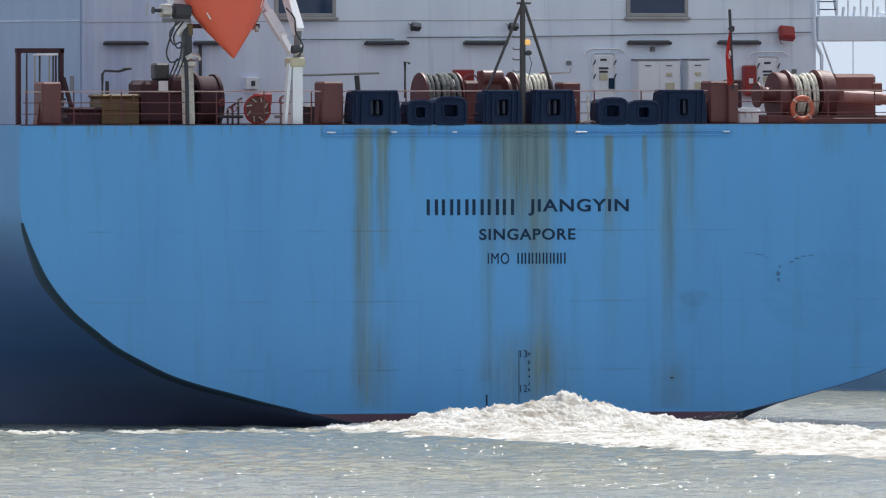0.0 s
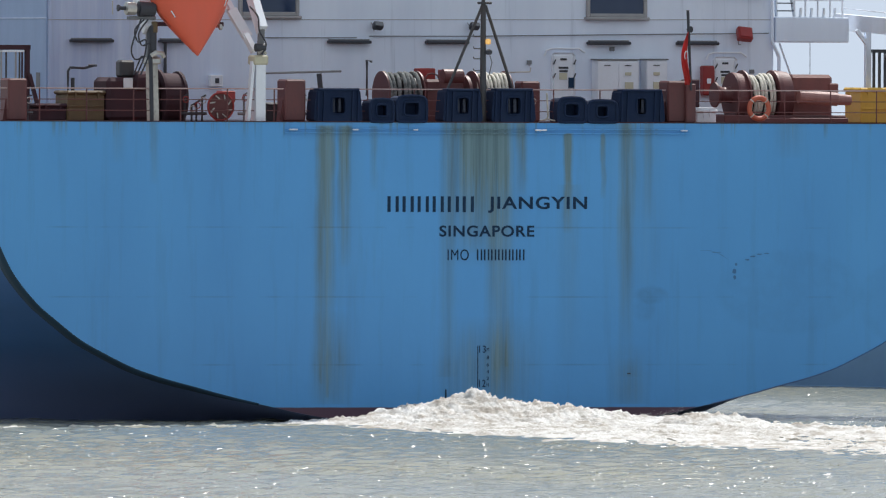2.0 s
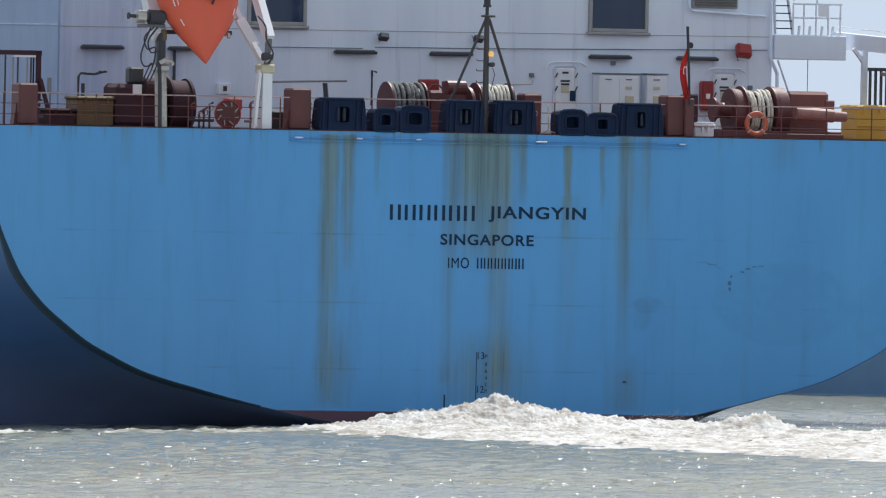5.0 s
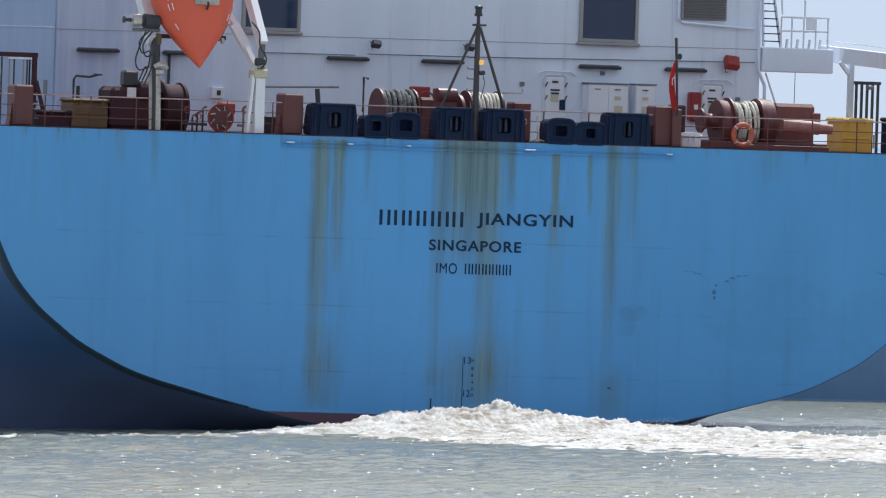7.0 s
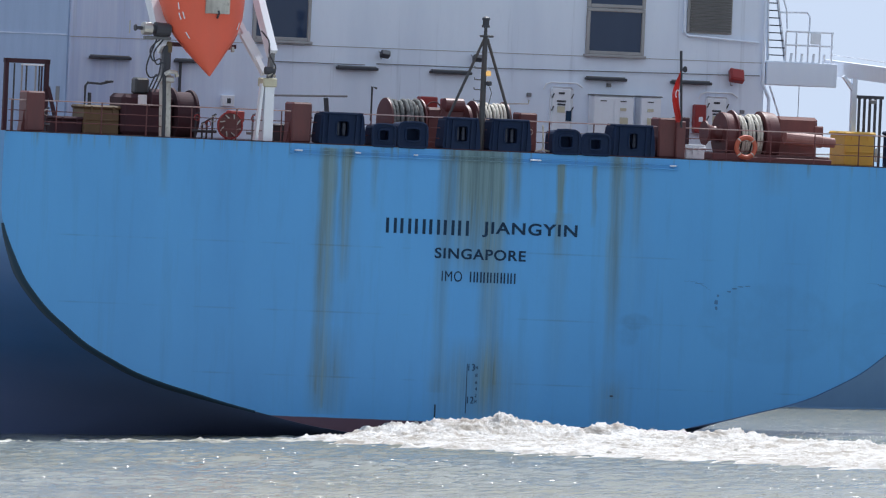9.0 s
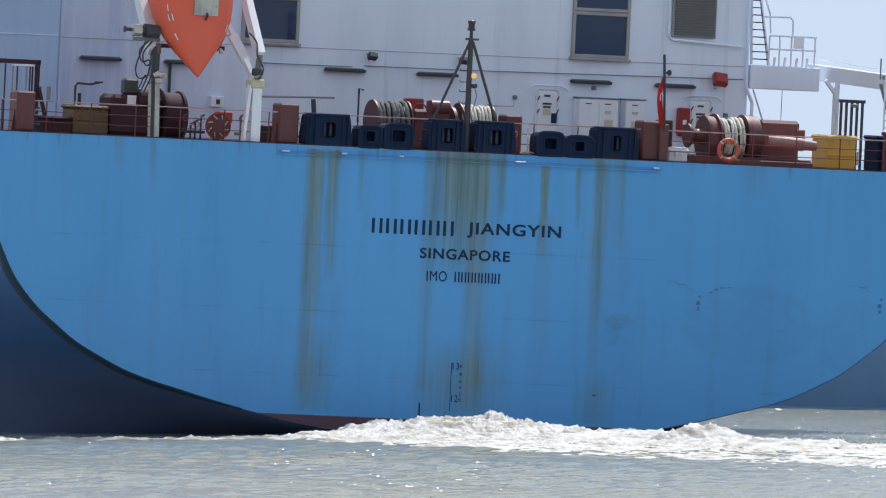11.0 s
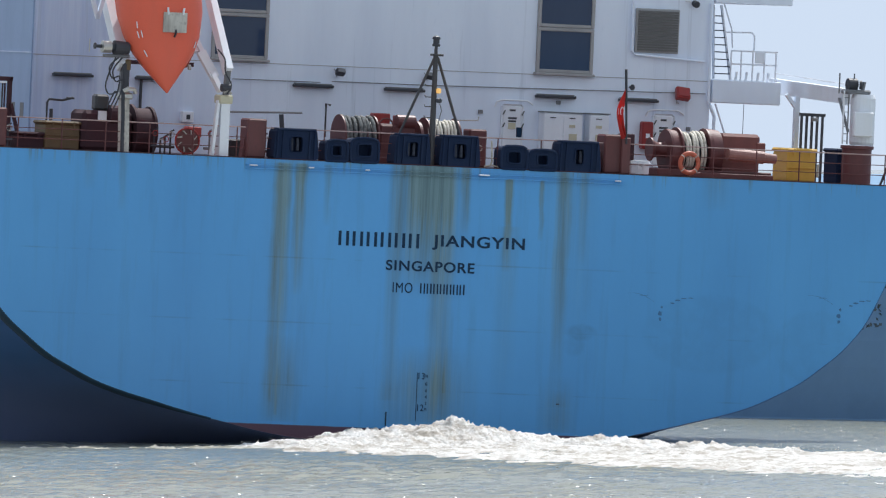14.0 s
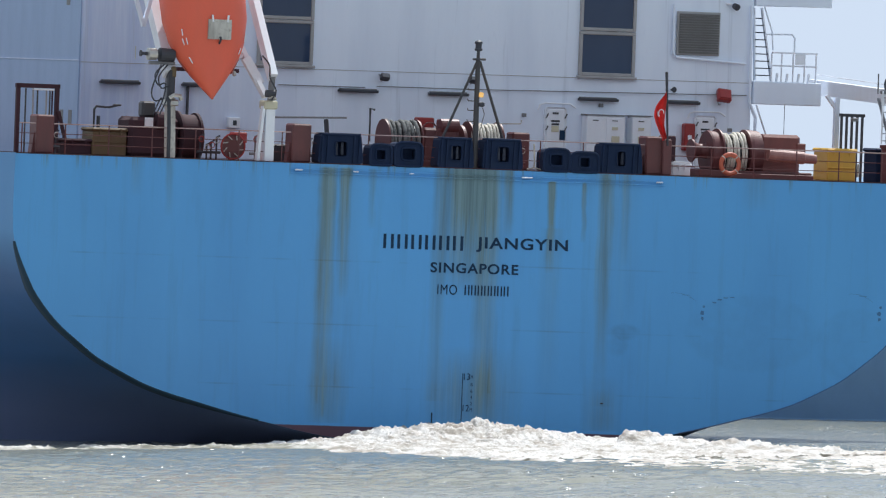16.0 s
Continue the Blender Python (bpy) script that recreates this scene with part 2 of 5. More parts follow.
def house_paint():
    """White marine paint, streaked; bluish shade towards the port corner is put into the colour."""
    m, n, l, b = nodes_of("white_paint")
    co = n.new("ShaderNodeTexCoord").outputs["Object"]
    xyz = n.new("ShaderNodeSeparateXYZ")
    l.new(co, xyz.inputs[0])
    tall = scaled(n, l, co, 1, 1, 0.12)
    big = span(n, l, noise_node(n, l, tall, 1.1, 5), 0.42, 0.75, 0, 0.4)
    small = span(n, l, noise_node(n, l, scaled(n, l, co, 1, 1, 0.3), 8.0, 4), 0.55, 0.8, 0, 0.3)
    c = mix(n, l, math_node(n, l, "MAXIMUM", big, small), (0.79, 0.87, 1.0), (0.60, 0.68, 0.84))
    # streaky blue that paints the port end's shade into the wall
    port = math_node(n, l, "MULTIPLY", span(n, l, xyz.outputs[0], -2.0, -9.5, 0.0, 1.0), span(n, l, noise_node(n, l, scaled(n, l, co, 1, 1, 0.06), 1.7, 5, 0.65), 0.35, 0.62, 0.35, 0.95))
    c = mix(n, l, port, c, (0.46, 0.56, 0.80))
    # thin dark runs below fittings
    runs = span(n, l, noise_node(n, l, scaled(n, l, co, 1, 1, 0.035), 3.6, 4, 0.6), 0.62, 0.72, 0, 0.35)
    c = mix(n, l, runs, c, (0.36, 0.42, 0.52))
    l.new(c, b.inputs["Base Color"])
    b.inputs["Roughness"].default_value = 0.45
    bp = n.new("ShaderNodeBump")
    bp.inputs["Strength"].default_value, bp.inputs["Distance"].default_value = 0.2, 0.04
    l.new(noise_node(n, l, co, 1.3, 4), bp.inputs["Height"])
    l.new(bp.outputs[0], b.inputs["Normal"])
    return m


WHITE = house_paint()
# bluish shade of the port side wall is put into this colour
SIDE_SHADE_BLUE = coat("side_shade_blue", (0.31, 0.43, 0.66), (0.23, 0.33, 0.54), 0.45, amount=0.5, scale=0.9)
WHITE_CLEAN = coat("white_enamel", (0.82, 0.86, 0.93), (0.58, 0.6, 0.62), 0.4, amount=0.25, scale=1.2)
GREY_FRAME = coat("grey_frame", (0.36, 0.36, 0.37), None, 0.5, amount=0.4)
# the sun on the gear case is put into this brighter red
SUNLIT_RED = coat("sunlit_red_oxide", (0.21, 0.07, 0.062), (0.11, 0.042, 0.042), 0.5, amount=0.6, scale=1.2)
RED_DECK = coat("red_oxide_paint", (0.13, 0.043, 0.045), (0.075, 0.034, 0.038), 0.5, amount=0.6, scale=1.2)
NAVY = coat("dark_edge_navy", (0.02, 0.055, 0.095), (0.022, 0.045, 0.068), 0.8, amount=0.5)
SCUFF = coat("scuffed_paint", (0.045, 0.15, 0.33), (0.065, 0.22, 0.46), 0.6, amount=0.7)
# light on the top rail is painted in as this pale pink
RAIL = coat("sunlit_rail_paint", (0.46, 0.34, 0.33), (0.2, 0.1, 0.09), 0.5, amount=0.6, scale=1.0)
DECK = coat("deck_paint", (0.17, 0.05, 0.04), (0.09, 0.06, 0.05), 0.7, amount=0.7)
# lifted a little: haze over this dark red goes into the colour
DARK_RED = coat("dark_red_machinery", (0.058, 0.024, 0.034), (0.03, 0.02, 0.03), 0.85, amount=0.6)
FAIRLEAD = coat("dark_blue_paint", (0.006, 0.019, 0.06), (0.018, 0.03, 0.062), 0.8, gloss=0.3, amount=0.5, scale=2.5)
WORN_BLUE = coat("rope_worn_steel", (0.05, 0.062, 0.095), (0.012, 0.02, 0.045), 0.6, amount=0.9, scale=5.0, streak=False, fine=14)
# haze over black gear is put in as a slightly raised blue-grey
BLACK = coat("black_steel", (0.038, 0.044, 0.06), (0.065, 0.055, 0.055), 0.55, amount=0.5)
MAST_GREY = coat("dark_mast_paint", (0.05, 0.055, 0.065), (0.09, 0.05, 0.03), 0.5, amount=0.6)
ORANGE = coat("orange_fibreglass", (0.78, 0.13, 0.07), (0.6, 0.13, 0.08), 0.4, amount=0.4, scale=0.8)
ORANGE_RED = coat("orange_red_plastic", (0.45, 0.095, 0.05), (0.33, 0.11, 0.08), 0.5, amount=0.4)
# pale red puts sunlight on the motor into the colour, under worn patches
MOTOR_RED = coat("sunlit_motor_red", (0.34, 0.17, 0.15), (0.14, 0.05, 0.045), 0.4, amount=0.8, scale=1.6)
YELLOW = coat("yellow_paint", (0.74, 0.46, 0.08), (0.5, 0.3, 0.06), 0.45, amount=0.4, scale=1.0)
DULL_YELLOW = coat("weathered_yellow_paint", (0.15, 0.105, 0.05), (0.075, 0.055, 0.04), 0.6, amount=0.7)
BRIGHT_RED = coat("signal_red_paint", (0.30, 0.026, 0.026), (0.16, 0.03, 0.028), 0.4, amount=0.4)
FLAG_RED = coat("red_flag_cloth", (0.62, 0.05, 0.045), (0.45, 0.04, 0.04), 0.85, amount=0.3, scale=2.0)
STAINED = coat("rust_stained_white", (0.55, 0.54, 0.5), (0.12, 0.1, 0.09), 0.6, amount=0.9, scale=1.3)
GREY = coat("grey_paint", (0.2, 0.21, 0.23), (0.1, 0.1, 0.1), 0.5, amount=0.5)
ROPE_DARK = coat("weathered_rope", (0.2, 0.21, 0.21), (0.02, 0.022, 0.026), 0.9, amount=1.0, scale=4.0, streak=False, fine=20, bump=0.6)
ROPE_PALE = coat("pale_rope", (0.74, 0.71, 0.63), (0.25, 0.22, 0.19), 0.9, amount=0.8, scale=3.0, streak=False, fine=20, bump=0.6)
GLASS_DARK = coat("dark_window_glass", (0.028, 0.05, 0.11), (0.035, 0.06, 0.12), 0.06, amount=0.5, bump=0.0)
INK = coat("navy_lettering", (0.014, 0.036, 0.078), (0.026, 0.07, 0.14), 0.7, amount=0.45, fine=12, gloss=0.15)
LABEL = coat("faded_label", (0.6, 0.57, 0.42), (0.45, 0.42, 0.34), 0.6, amount=0.4)
STEEL = coat("worn_steel", (0.5, 0.5, 0.48), (0.2, 0.17, 0.14), 0.35, metal=0.7, amount=0.6)
LOUVRE = coat("louvre_grey", (0.15, 0.15, 0.15), (0.08, 0.075, 0.07), 0.6, amount=0.5)
LAMP_AMBER = coat("amber_lens", (0.8, 0.42, 0.1), (0.6, 0.3, 0.1), 0.2, amount=0.3)
LAMP_AMBER.node_tree.nodes["Principled BSDF"].inputs["Emission Color"].default_value = (1.0, 0.62, 0.22, 1)
LAMP_AMBER.node_tree.nodes["Principled BSDF"].inputs["Emission Strength"].default_value = 0.3
# blue haze over the far bank is put into this stone colour
STONE = coat("haze_blue_stone", (0.14, 0.255, 0.40), (0.12, 0.22, 0.345), 0.85, amount=0.6, scale=0.3, streak=False, fine=1.2, bump=0.4)
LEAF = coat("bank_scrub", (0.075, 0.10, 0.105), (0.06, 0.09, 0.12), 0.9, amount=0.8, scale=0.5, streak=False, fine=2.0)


# ---- mesh helpers ----
BASE = {}
RIDERS = []


def mesh_of(name, bm, material, smooth=False):
    me = bpy.data.meshes.new(name)
    bmesh.ops.recalc_face_normals(bm, faces=bm.faces)
    bm.to_mesh(me)
    bm.free()
    me.materials.append(material)
    if smooth:
        for p in me.polygons:
            p.use_smooth = True
    return me


def thing(name, base, label, category, group=""):
    """An Empty at the base of a thing that is carried by the ship; base is in the ship's own axes."""
    ob = tagged(new(name), label, category, group)
    ob.empty_display_size = 0.3
    BASE[ob] = Vector(base)
    RIDERS.append(ob)
    ob.matrix_basis = SHIP_ROWS[0][1] @ Matrix.Translation(base)
    return ob


def part(name, bm, material, parent, label="", smooth=False):
    """Links a bmesh, given in the ship's axes, as one mesh object under a thing or a part."""
    root = parent
    while root.parent:
        root = root.parent
    bmesh.ops.translate(bm, verts=bm.verts, vec=-BASE[root])
    ob = new(name, mesh_of(name, bm, material, smooth))
    ob.parent = parent
    return tagged(ob, label)


def box(x0, x1, y0, y1, z0, z1, bevel=0.02, bm=None):
    bm = bm or bmesh.new()
    made = bmesh.ops.create_cube(bm, size=1)["verts"]
    for v in made:
        v.co = Vector(((x0 + x1) / 2 + v.co.x * (x1 - x0), (y0 + y1) / 2 + v.co.y * (y1 - y0), (z0 + z1) / 2 + v.co.z * (z1 - z0)))
    if bevel:
        edges = list({e for v in made for e in v.link_edges})
        bmesh.ops.bevel(bm, geom=edges, offset=bevel, segments=1, affect="EDGES")
    return bm


def rod(a, b, r, r2=None, seg=8, bm=None, caps=True):
    bm = bm or bmesh.new()
    a, b = Vector(a), Vector(b)
    d = b - a
    m = Matrix.Translation((a + b) / 2) @ d.to_track_quat("Z", "Y").to_matrix().to_4x4()
    bmesh.ops.create_cone(bm, cap_ends=caps, segments=seg, radius1=r, radius2=r if r2 is None else r2, depth=d.length, matrix=m)
    return bm


def beam(a, b, w, d, bm=None):
    """A square-section bar from a to b, w wide across the ship and d deep."""
    bm = bm or bmesh.new()
    a, b = Vector(a), Vector(b)
    way = (b - a).normalized()
    side = Vector((1, 0, 0)) if abs(way.x) < 0.9 else Vector((0, 1, 0))
    side = (side - way * side.dot(way)).normalized()
    up = way.cross(side)
    ring = []
    for p in (a, b):
        ring.append([bm.verts.new(p + side * sx * w / 2 + up * sy * d / 2) for sx, sy in ((-1, -1), (1, -1), (1, 1), (-1, 1))])
    for i in range(4):
        bm.faces.new((ring[0][i], ring[0][(i + 1) % 4], ring[1][(i + 1) % 4], ring[1][i]))
    bm.faces.new(ring[0][::-1])
    bm.faces.new(ring[1])
    return bm


def tube(points, r, seg=6, bm=None, closed=False):
    """A bent pipe through points."""
    bm = bm or bmesh.new()
    pts = [Vector(p) for p in points]
    rings = []
    count = len(pts)
    radii = r if isinstance(r, list) else [r] * count
    for i, p in enumerate(pts):
        r = radii[i]
        q0 = pts[(i - 1) % count] if closed or i else p
        q1 = pts[(i + 1) % count] if closed or i < count - 1 else p
        m = (q1 - q0).to_track_quat("Z", "Y").to_matrix()
        rings.append([bm.verts.new(p + m @ Vector((math.cos(a) * r, math.sin(a) * r, 0))) for a in (2 * math.pi * k / seg for k in range(seg))])
    for i in range(count if closed else count - 1):
        u, v = rings[i], rings[(i + 1) % count]
        # match the rings' twist
        k0 = min(range(seg), key=lambda k: (v[k].co - u[0].co).length)
        for k in range(seg):
            bm.faces.new((u[k], u[(k + 1) % seg], v[(k + 1 + k0) % seg], v[(k + k0) % seg]))
    if not closed:
        bm.faces.new(rings[0][::-1])
        bm.faces.new(rings[-1])
    return bm


def lathe(profile, centre, axis, seg=24, bm=None):
    """Turns (distance along the axis, radius) pairs about an axis through centre."""
    seg = seg * 2 if seg >= 24 else seg
    bm = bm or bmesh.new()
    m = Vector(axis).to_track_quat("Z", "Y").to_matrix()
    rings = []
    for d, r in profile:
        rings.append([bm.verts.new(Vector(centre) + m @ Vector((math.cos(a) * r, math.sin(a) * r, d))) for a in (2 * math.pi * k / seg for k in range(seg))])
    for u, v in zip(rings, rings[1:]):
        for k in range(seg):
            bm.faces.new((u[k], u[(k + 1) % seg], v[(k + 1) % seg], v[k]))
    bm.faces.new(rings[0][::-1])
    bm.faces.new(rings[-1])
    return bm

# ---- the ship's hull ----
DECK_Z = 8.45
ship = thing("container_ship", (0, 0, 0), "sky-blue container ship seen from astern, rust-streaked transom", "ship")
CONTROL = ((15.72, 8.45), (15.74, 7.2), (15.72, 6.1), (15.6, 5.5), (15.28, 4.75), (14.84, 3.94), (14.15, 3.14), (13.45, 2.57),
           (12.75, 2.06), (11.95, 1.64), (11.1, 1.25), (10.2, 0.96), (9.3, 0.73), (8.45, 0.51), (7.6, 0.31), (6.75, 0.13), (5.9, -0.05), (5.0, -0.2), (3.8, -0.33), (2.0, -0.4), (0, -0.42))


def smooth_curve(pts, steps):
    """Points on a smooth curve through pts."""
    out = []
    for i in range(len(pts) - 1):
        p0, p1, p2, p3 = (pts[min(max(i + k, 0), len(pts) - 1)] for k in (-1, 0, 1, 2))
        for k in range(steps):
            t = k / steps
            out.append(tuple(0.5 * (2 * b + (c - a) * t + (2 * a - 5 * b + 4 * c - d) * t * t + (3 * b - a - 3 * c + d) * t ** 3)
                             for a, b, c, d in zip(p0, p1, p2, p3)))
    return out + [pts[-1]]


OUTLINE = smooth_curve(CONTROL, 4)


def section(y):
    """Half a cross-section at y metres before the transom."""
    full = min(1.0, max(0.0, y / 48.0))
    full = full * full * (3 - 2 * full) * 0.75 + full * 0.25
    deep = 1 - (1 - min(1.0, y / 48.0)) ** 1.5
    # the counter stays shallow close to the transom
    deep *= 0.75 * (0.5 + 0.5 * min(1.0, y / 22.0))
    taper = 1.0 if y < 215 else max(0.0, 1 - ((y - 215) / 75) ** 2)
    pts = []
    count = len(OUTLINE) - 1
    for i, (x, z) in enumerate(OUTLINE):
        u = i / count
        # a box-like midship section with a rounded bilge
        mx = 16.1 if u < 0.6 else 16.1 * (1 - ((u - 0.6) / 0.4) ** 3)
        mz = 8.45 - 19.6 * min(1.0, u / 0.72) ** 1.1
        pts.append(((x + (mx - x) * full) * taper, z + (mz - z) * max(full, deep) * min(1.0, u * 1.6)))
    return pts


def hull_mesh():
    bm = bmesh.new()
    ys = [0, 0.6, 1.5, 3, 5, 7.5, 10, 13, 16, 20, 24, 28, 33, 38, 43, 48, 60, 90, 140, 190, 215, 235, 255, 270, 282, 288, 290]
    rows = []
    for y in ys:
        half = section(y)
        pts = [(-x, z) for x, z in half] + [(x, z) for x, z in half[-2::-1]]
        rows.append([bm.verts.new((x, y, z)) for x, z in pts])
    for a, b in zip(rows, rows[1:]):
        for i in range(len(a) - 1):
            bm.faces.new((a[i], a[i + 1], b[i + 1], b[i]))
    bmesh.ops.remove_doubles(bm, verts=bm.verts, dist=0.001)
    return bm


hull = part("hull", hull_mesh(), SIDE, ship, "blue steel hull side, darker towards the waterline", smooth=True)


def transom_mesh():
    bm = bmesh.new()
    front = [bm.verts.new((-x, -0.012, z)) for x, z in OUTLINE] + [bm.verts.new((x, -0.012, z)) for x, z in OUTLINE[-2::-1]]
    f = bm.faces.new(front)
    back = bmesh.ops.extrude_face_region(bm, geom=[f])["geom"]
    for v in back:
        if isinstance(v, bmesh.types.BMVert):
            v.co.y += 0.05
    return bm


transom = part("transom", transom_mesh(), STERN, ship, "sky-blue transom streaked with rust and algae")


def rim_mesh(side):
    """A strip wrapped round the hull's corner, tapering at both ends."""
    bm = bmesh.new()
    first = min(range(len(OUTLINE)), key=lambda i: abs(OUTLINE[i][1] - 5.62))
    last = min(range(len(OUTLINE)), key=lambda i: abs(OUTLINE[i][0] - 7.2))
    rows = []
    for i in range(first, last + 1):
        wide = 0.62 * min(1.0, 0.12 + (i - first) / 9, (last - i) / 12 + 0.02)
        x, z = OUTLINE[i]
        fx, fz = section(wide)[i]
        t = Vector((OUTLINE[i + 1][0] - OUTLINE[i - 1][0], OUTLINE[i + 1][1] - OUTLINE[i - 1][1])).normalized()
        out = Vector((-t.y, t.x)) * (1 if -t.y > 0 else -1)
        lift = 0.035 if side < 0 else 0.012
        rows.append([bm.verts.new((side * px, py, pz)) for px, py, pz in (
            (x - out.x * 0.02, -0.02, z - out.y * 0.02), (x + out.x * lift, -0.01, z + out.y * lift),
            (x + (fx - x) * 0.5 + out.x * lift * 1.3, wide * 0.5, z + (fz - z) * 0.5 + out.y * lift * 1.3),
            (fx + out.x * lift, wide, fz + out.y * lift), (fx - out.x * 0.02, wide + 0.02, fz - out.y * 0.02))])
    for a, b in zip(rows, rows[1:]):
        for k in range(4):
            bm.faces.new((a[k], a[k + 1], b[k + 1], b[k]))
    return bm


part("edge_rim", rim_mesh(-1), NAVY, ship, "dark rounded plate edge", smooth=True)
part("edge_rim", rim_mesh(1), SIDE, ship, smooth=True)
bm = bmesh.new()
deck_rows = [[bm.verts.new((sx * section(y)[0][0] * 0.999, y + 0.02, DECK_Z - 0.02)) for sx in (-1, 1)] for y in (0, 10, 48, 120, 215, 250, 275, 288)]
for a, b in zip(deck_rows, deck_rows[1:]):
    bm.faces.new((a[0], a[1], b[1], b[0]))
part("main_deck", bm, DECK, ship, "worn red-oxide steel deck")
part("deck_edge", box(-15.7, 15.7, -0.03, 0.05, DECK_Z - 0.02, DECK_Z + 0.012, 0.005), DARK_RED, ship, "thin rusty deck-edge bar")
# half-round pipe below the deck edge with its lamps
part("deck_edge_pipe", tube([(-6.4, -0.06, 8.12), (6.4, -0.06, 8.12)], 0.022), STERN, ship)
part("deck_edge_pipe", tube([(-6.4, -0.05, 8.24), (6.4, -0.05, 8.24)], 0.018), STERN, ship)
for x, w in ((-6.15, 0.3), (-4.2, 0.2), (-2.3, 0.16), (1.65, 0.42), (6.2, 0.24)):
    part("deck_edge_light", box(x - w / 2.4, x + w / 2.4, -0.16, -0.03, 8.195, 8.24, 0.02), WHITE_CLEAN, ship, "small white deck-edge lamp cover")


def lettering(text, x0, x1, z0, z1, bold=0.012):
    cu = bpy.data.curves.new("lettering", "FONT")
    cu.body, cu.size, cu.extrude, cu.offset, cu.space_character = text, 1.0, 0.004, bold * 1.7, 1.12
    cu.materials.append(INK)
    ob = new("lettering", cu)
    bpy.context.view_layer.update()
    lo = [min(c[i] for c in ob.bound_box) for i in (0, 1)]
    hi = [max(c[i] for c in ob.bound_box) for i in (0, 1)]
    sx, sz = (x1 - x0) / (hi[0] - lo[0]), (z1 - z0) / (hi[1] - lo[1])
    ob.parent = transom
    ob.matrix_basis = pose(x0 - lo[0] * sx, -0.02, z0 - lo[1] * sz, 90) @ Matrix.Diagonal((sx, sz, 1, 1))
    return ob


def bars(x0, x1, z0, z1, count, stroke):
    """Plain upright bars in place of characters."""
    pitch = (x1 - x0) / count
    for i in range(count):
        a = x0 + i * pitch
        for k in (0.0, pitch * 0.74 - stroke):
            part("lettering_bar", box(a + k, a + k + stroke, -0.022, -0.012, z0, z1, 0), INK, transom)


bars(-3.15, -0.3, 5.82, 6.28, 6, 0.095)
lettering("JIANGYIN", 0.02, 3.16, 5.80, 6.28)
lettering("SINGAPORE", -1.51, 1.49, 5.10, 5.43)
lettering("IMO", -1.25, -0.58, 4.41, 4.73, 0.0)
bars(-0.32, 1.24, 4.41, 4.73, 7, 0.045)
lettering("13", -0.24, -0.03, 1.71, 1.92, 0.0)
lettering("12", -0.24, -0.03, 0.71, 0.92, 0.0)
for zz, ch in ((1.76, "M"), (1.52, "8"), (1.31, "6"), (1.11, "4"), (0.91, "2"), (0.72, "M")):
    lettering(ch, 0.0, 0.07, zz, zz + 0.1, 0.0)
part("draught_line", box(-0.29, -0.27, -0.02, -0.011, 0.4, 1.92, 0), INK, transom)
part("overboard_pipe", box(-1.31, -1.27, -0.05, 0, 0.2, 0.64, 0.01), NAVY, transom)
part("overboard_pipe", box(4.46, 4.56, -0.05, 0, 1.08, 1.12, 0.01), BLACK, transom)
# fender scuffs
random.seed(4)
for ox, oz in ((8.0, 4.2), (14.1, 4.35)):
    for dx, dz, w, hh in ((-0.12, -0.28, 0.1, 0.12), (-0.14, -0.1, 0.13, 0.16), (-0.1, 0.1, 0.09, 0.1), (0.25, 0.24, 0.16, 0.05), (0.42, 0.33, 0.2, 0.05), (0.62, 0.4, 0.2, 0.04), (0.85, 0.42, 0.22, 0.03), (-0.75, 0.45, 0.3, 0.02)):
        b = bmesh.new()
        ring = [b.verts.new((ox + dx + math.cos(a) * w * random.uniform(0.35, 0.6) + dz * 0.05, -0.016, oz + dz + math.sin(a) * hh * random.uniform(0.35, 0.6))) for a in (k * math.pi / 5 for k in range(10))]
        b.faces.new(ring)
        part("scuff_mark", b, SCUFF, transom)
    arc = [(ox - 1.25 + 0.18 * k, -0.012, oz + 0.5 + 0.03 * k - 0.016 * k * k) for k in range(6)]
    part("scuff_arc", tube(arc, [0.002, 0.004, 0.006, 0.006, 0.005, 0.002], 6), SCUFF, transom)

# ---- the deckhouse ----
HX0, HX1, HY, HTOP = -10.65, 12.5, 8.0, 19.0
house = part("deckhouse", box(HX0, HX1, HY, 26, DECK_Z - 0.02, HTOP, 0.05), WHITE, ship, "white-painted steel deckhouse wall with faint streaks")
part("house_side", box(HX0 - 0.06, HX0 - 0.005, HY + 0.03, 26, DECK_Z - 0.02, HTOP, 0.01), SIDE_SHADE_BLUE, ship, "steel side wall of the deckhouse, pale blue shade in its colour")
for z in (11.45, 14.2):
    part("weld_seam", beam((HX0, HY - 0.002, z - 0.05), (HX1, HY - 0.002, z + 0.05), 0.016, 0.02), GREY_FRAME, house)
    part("weld_seam", box(HX0 - 0.085, HX0 - 0.06, HY, 25, z - 0.015, z + 0.02, 0), WHITE, house)
part("conduit", tube([(-3.9, HY - 0.06, 10.9), (-0.9, HY - 0.06, 10.91)], 0.017), GREY, house)
part("conduit", tube([(-0.5, HY - 0.06, 10.96), (2.6, HY - 0.06, 10.97), (12.3, HY - 0.06, 11.1)], 0.017), GREY, house)


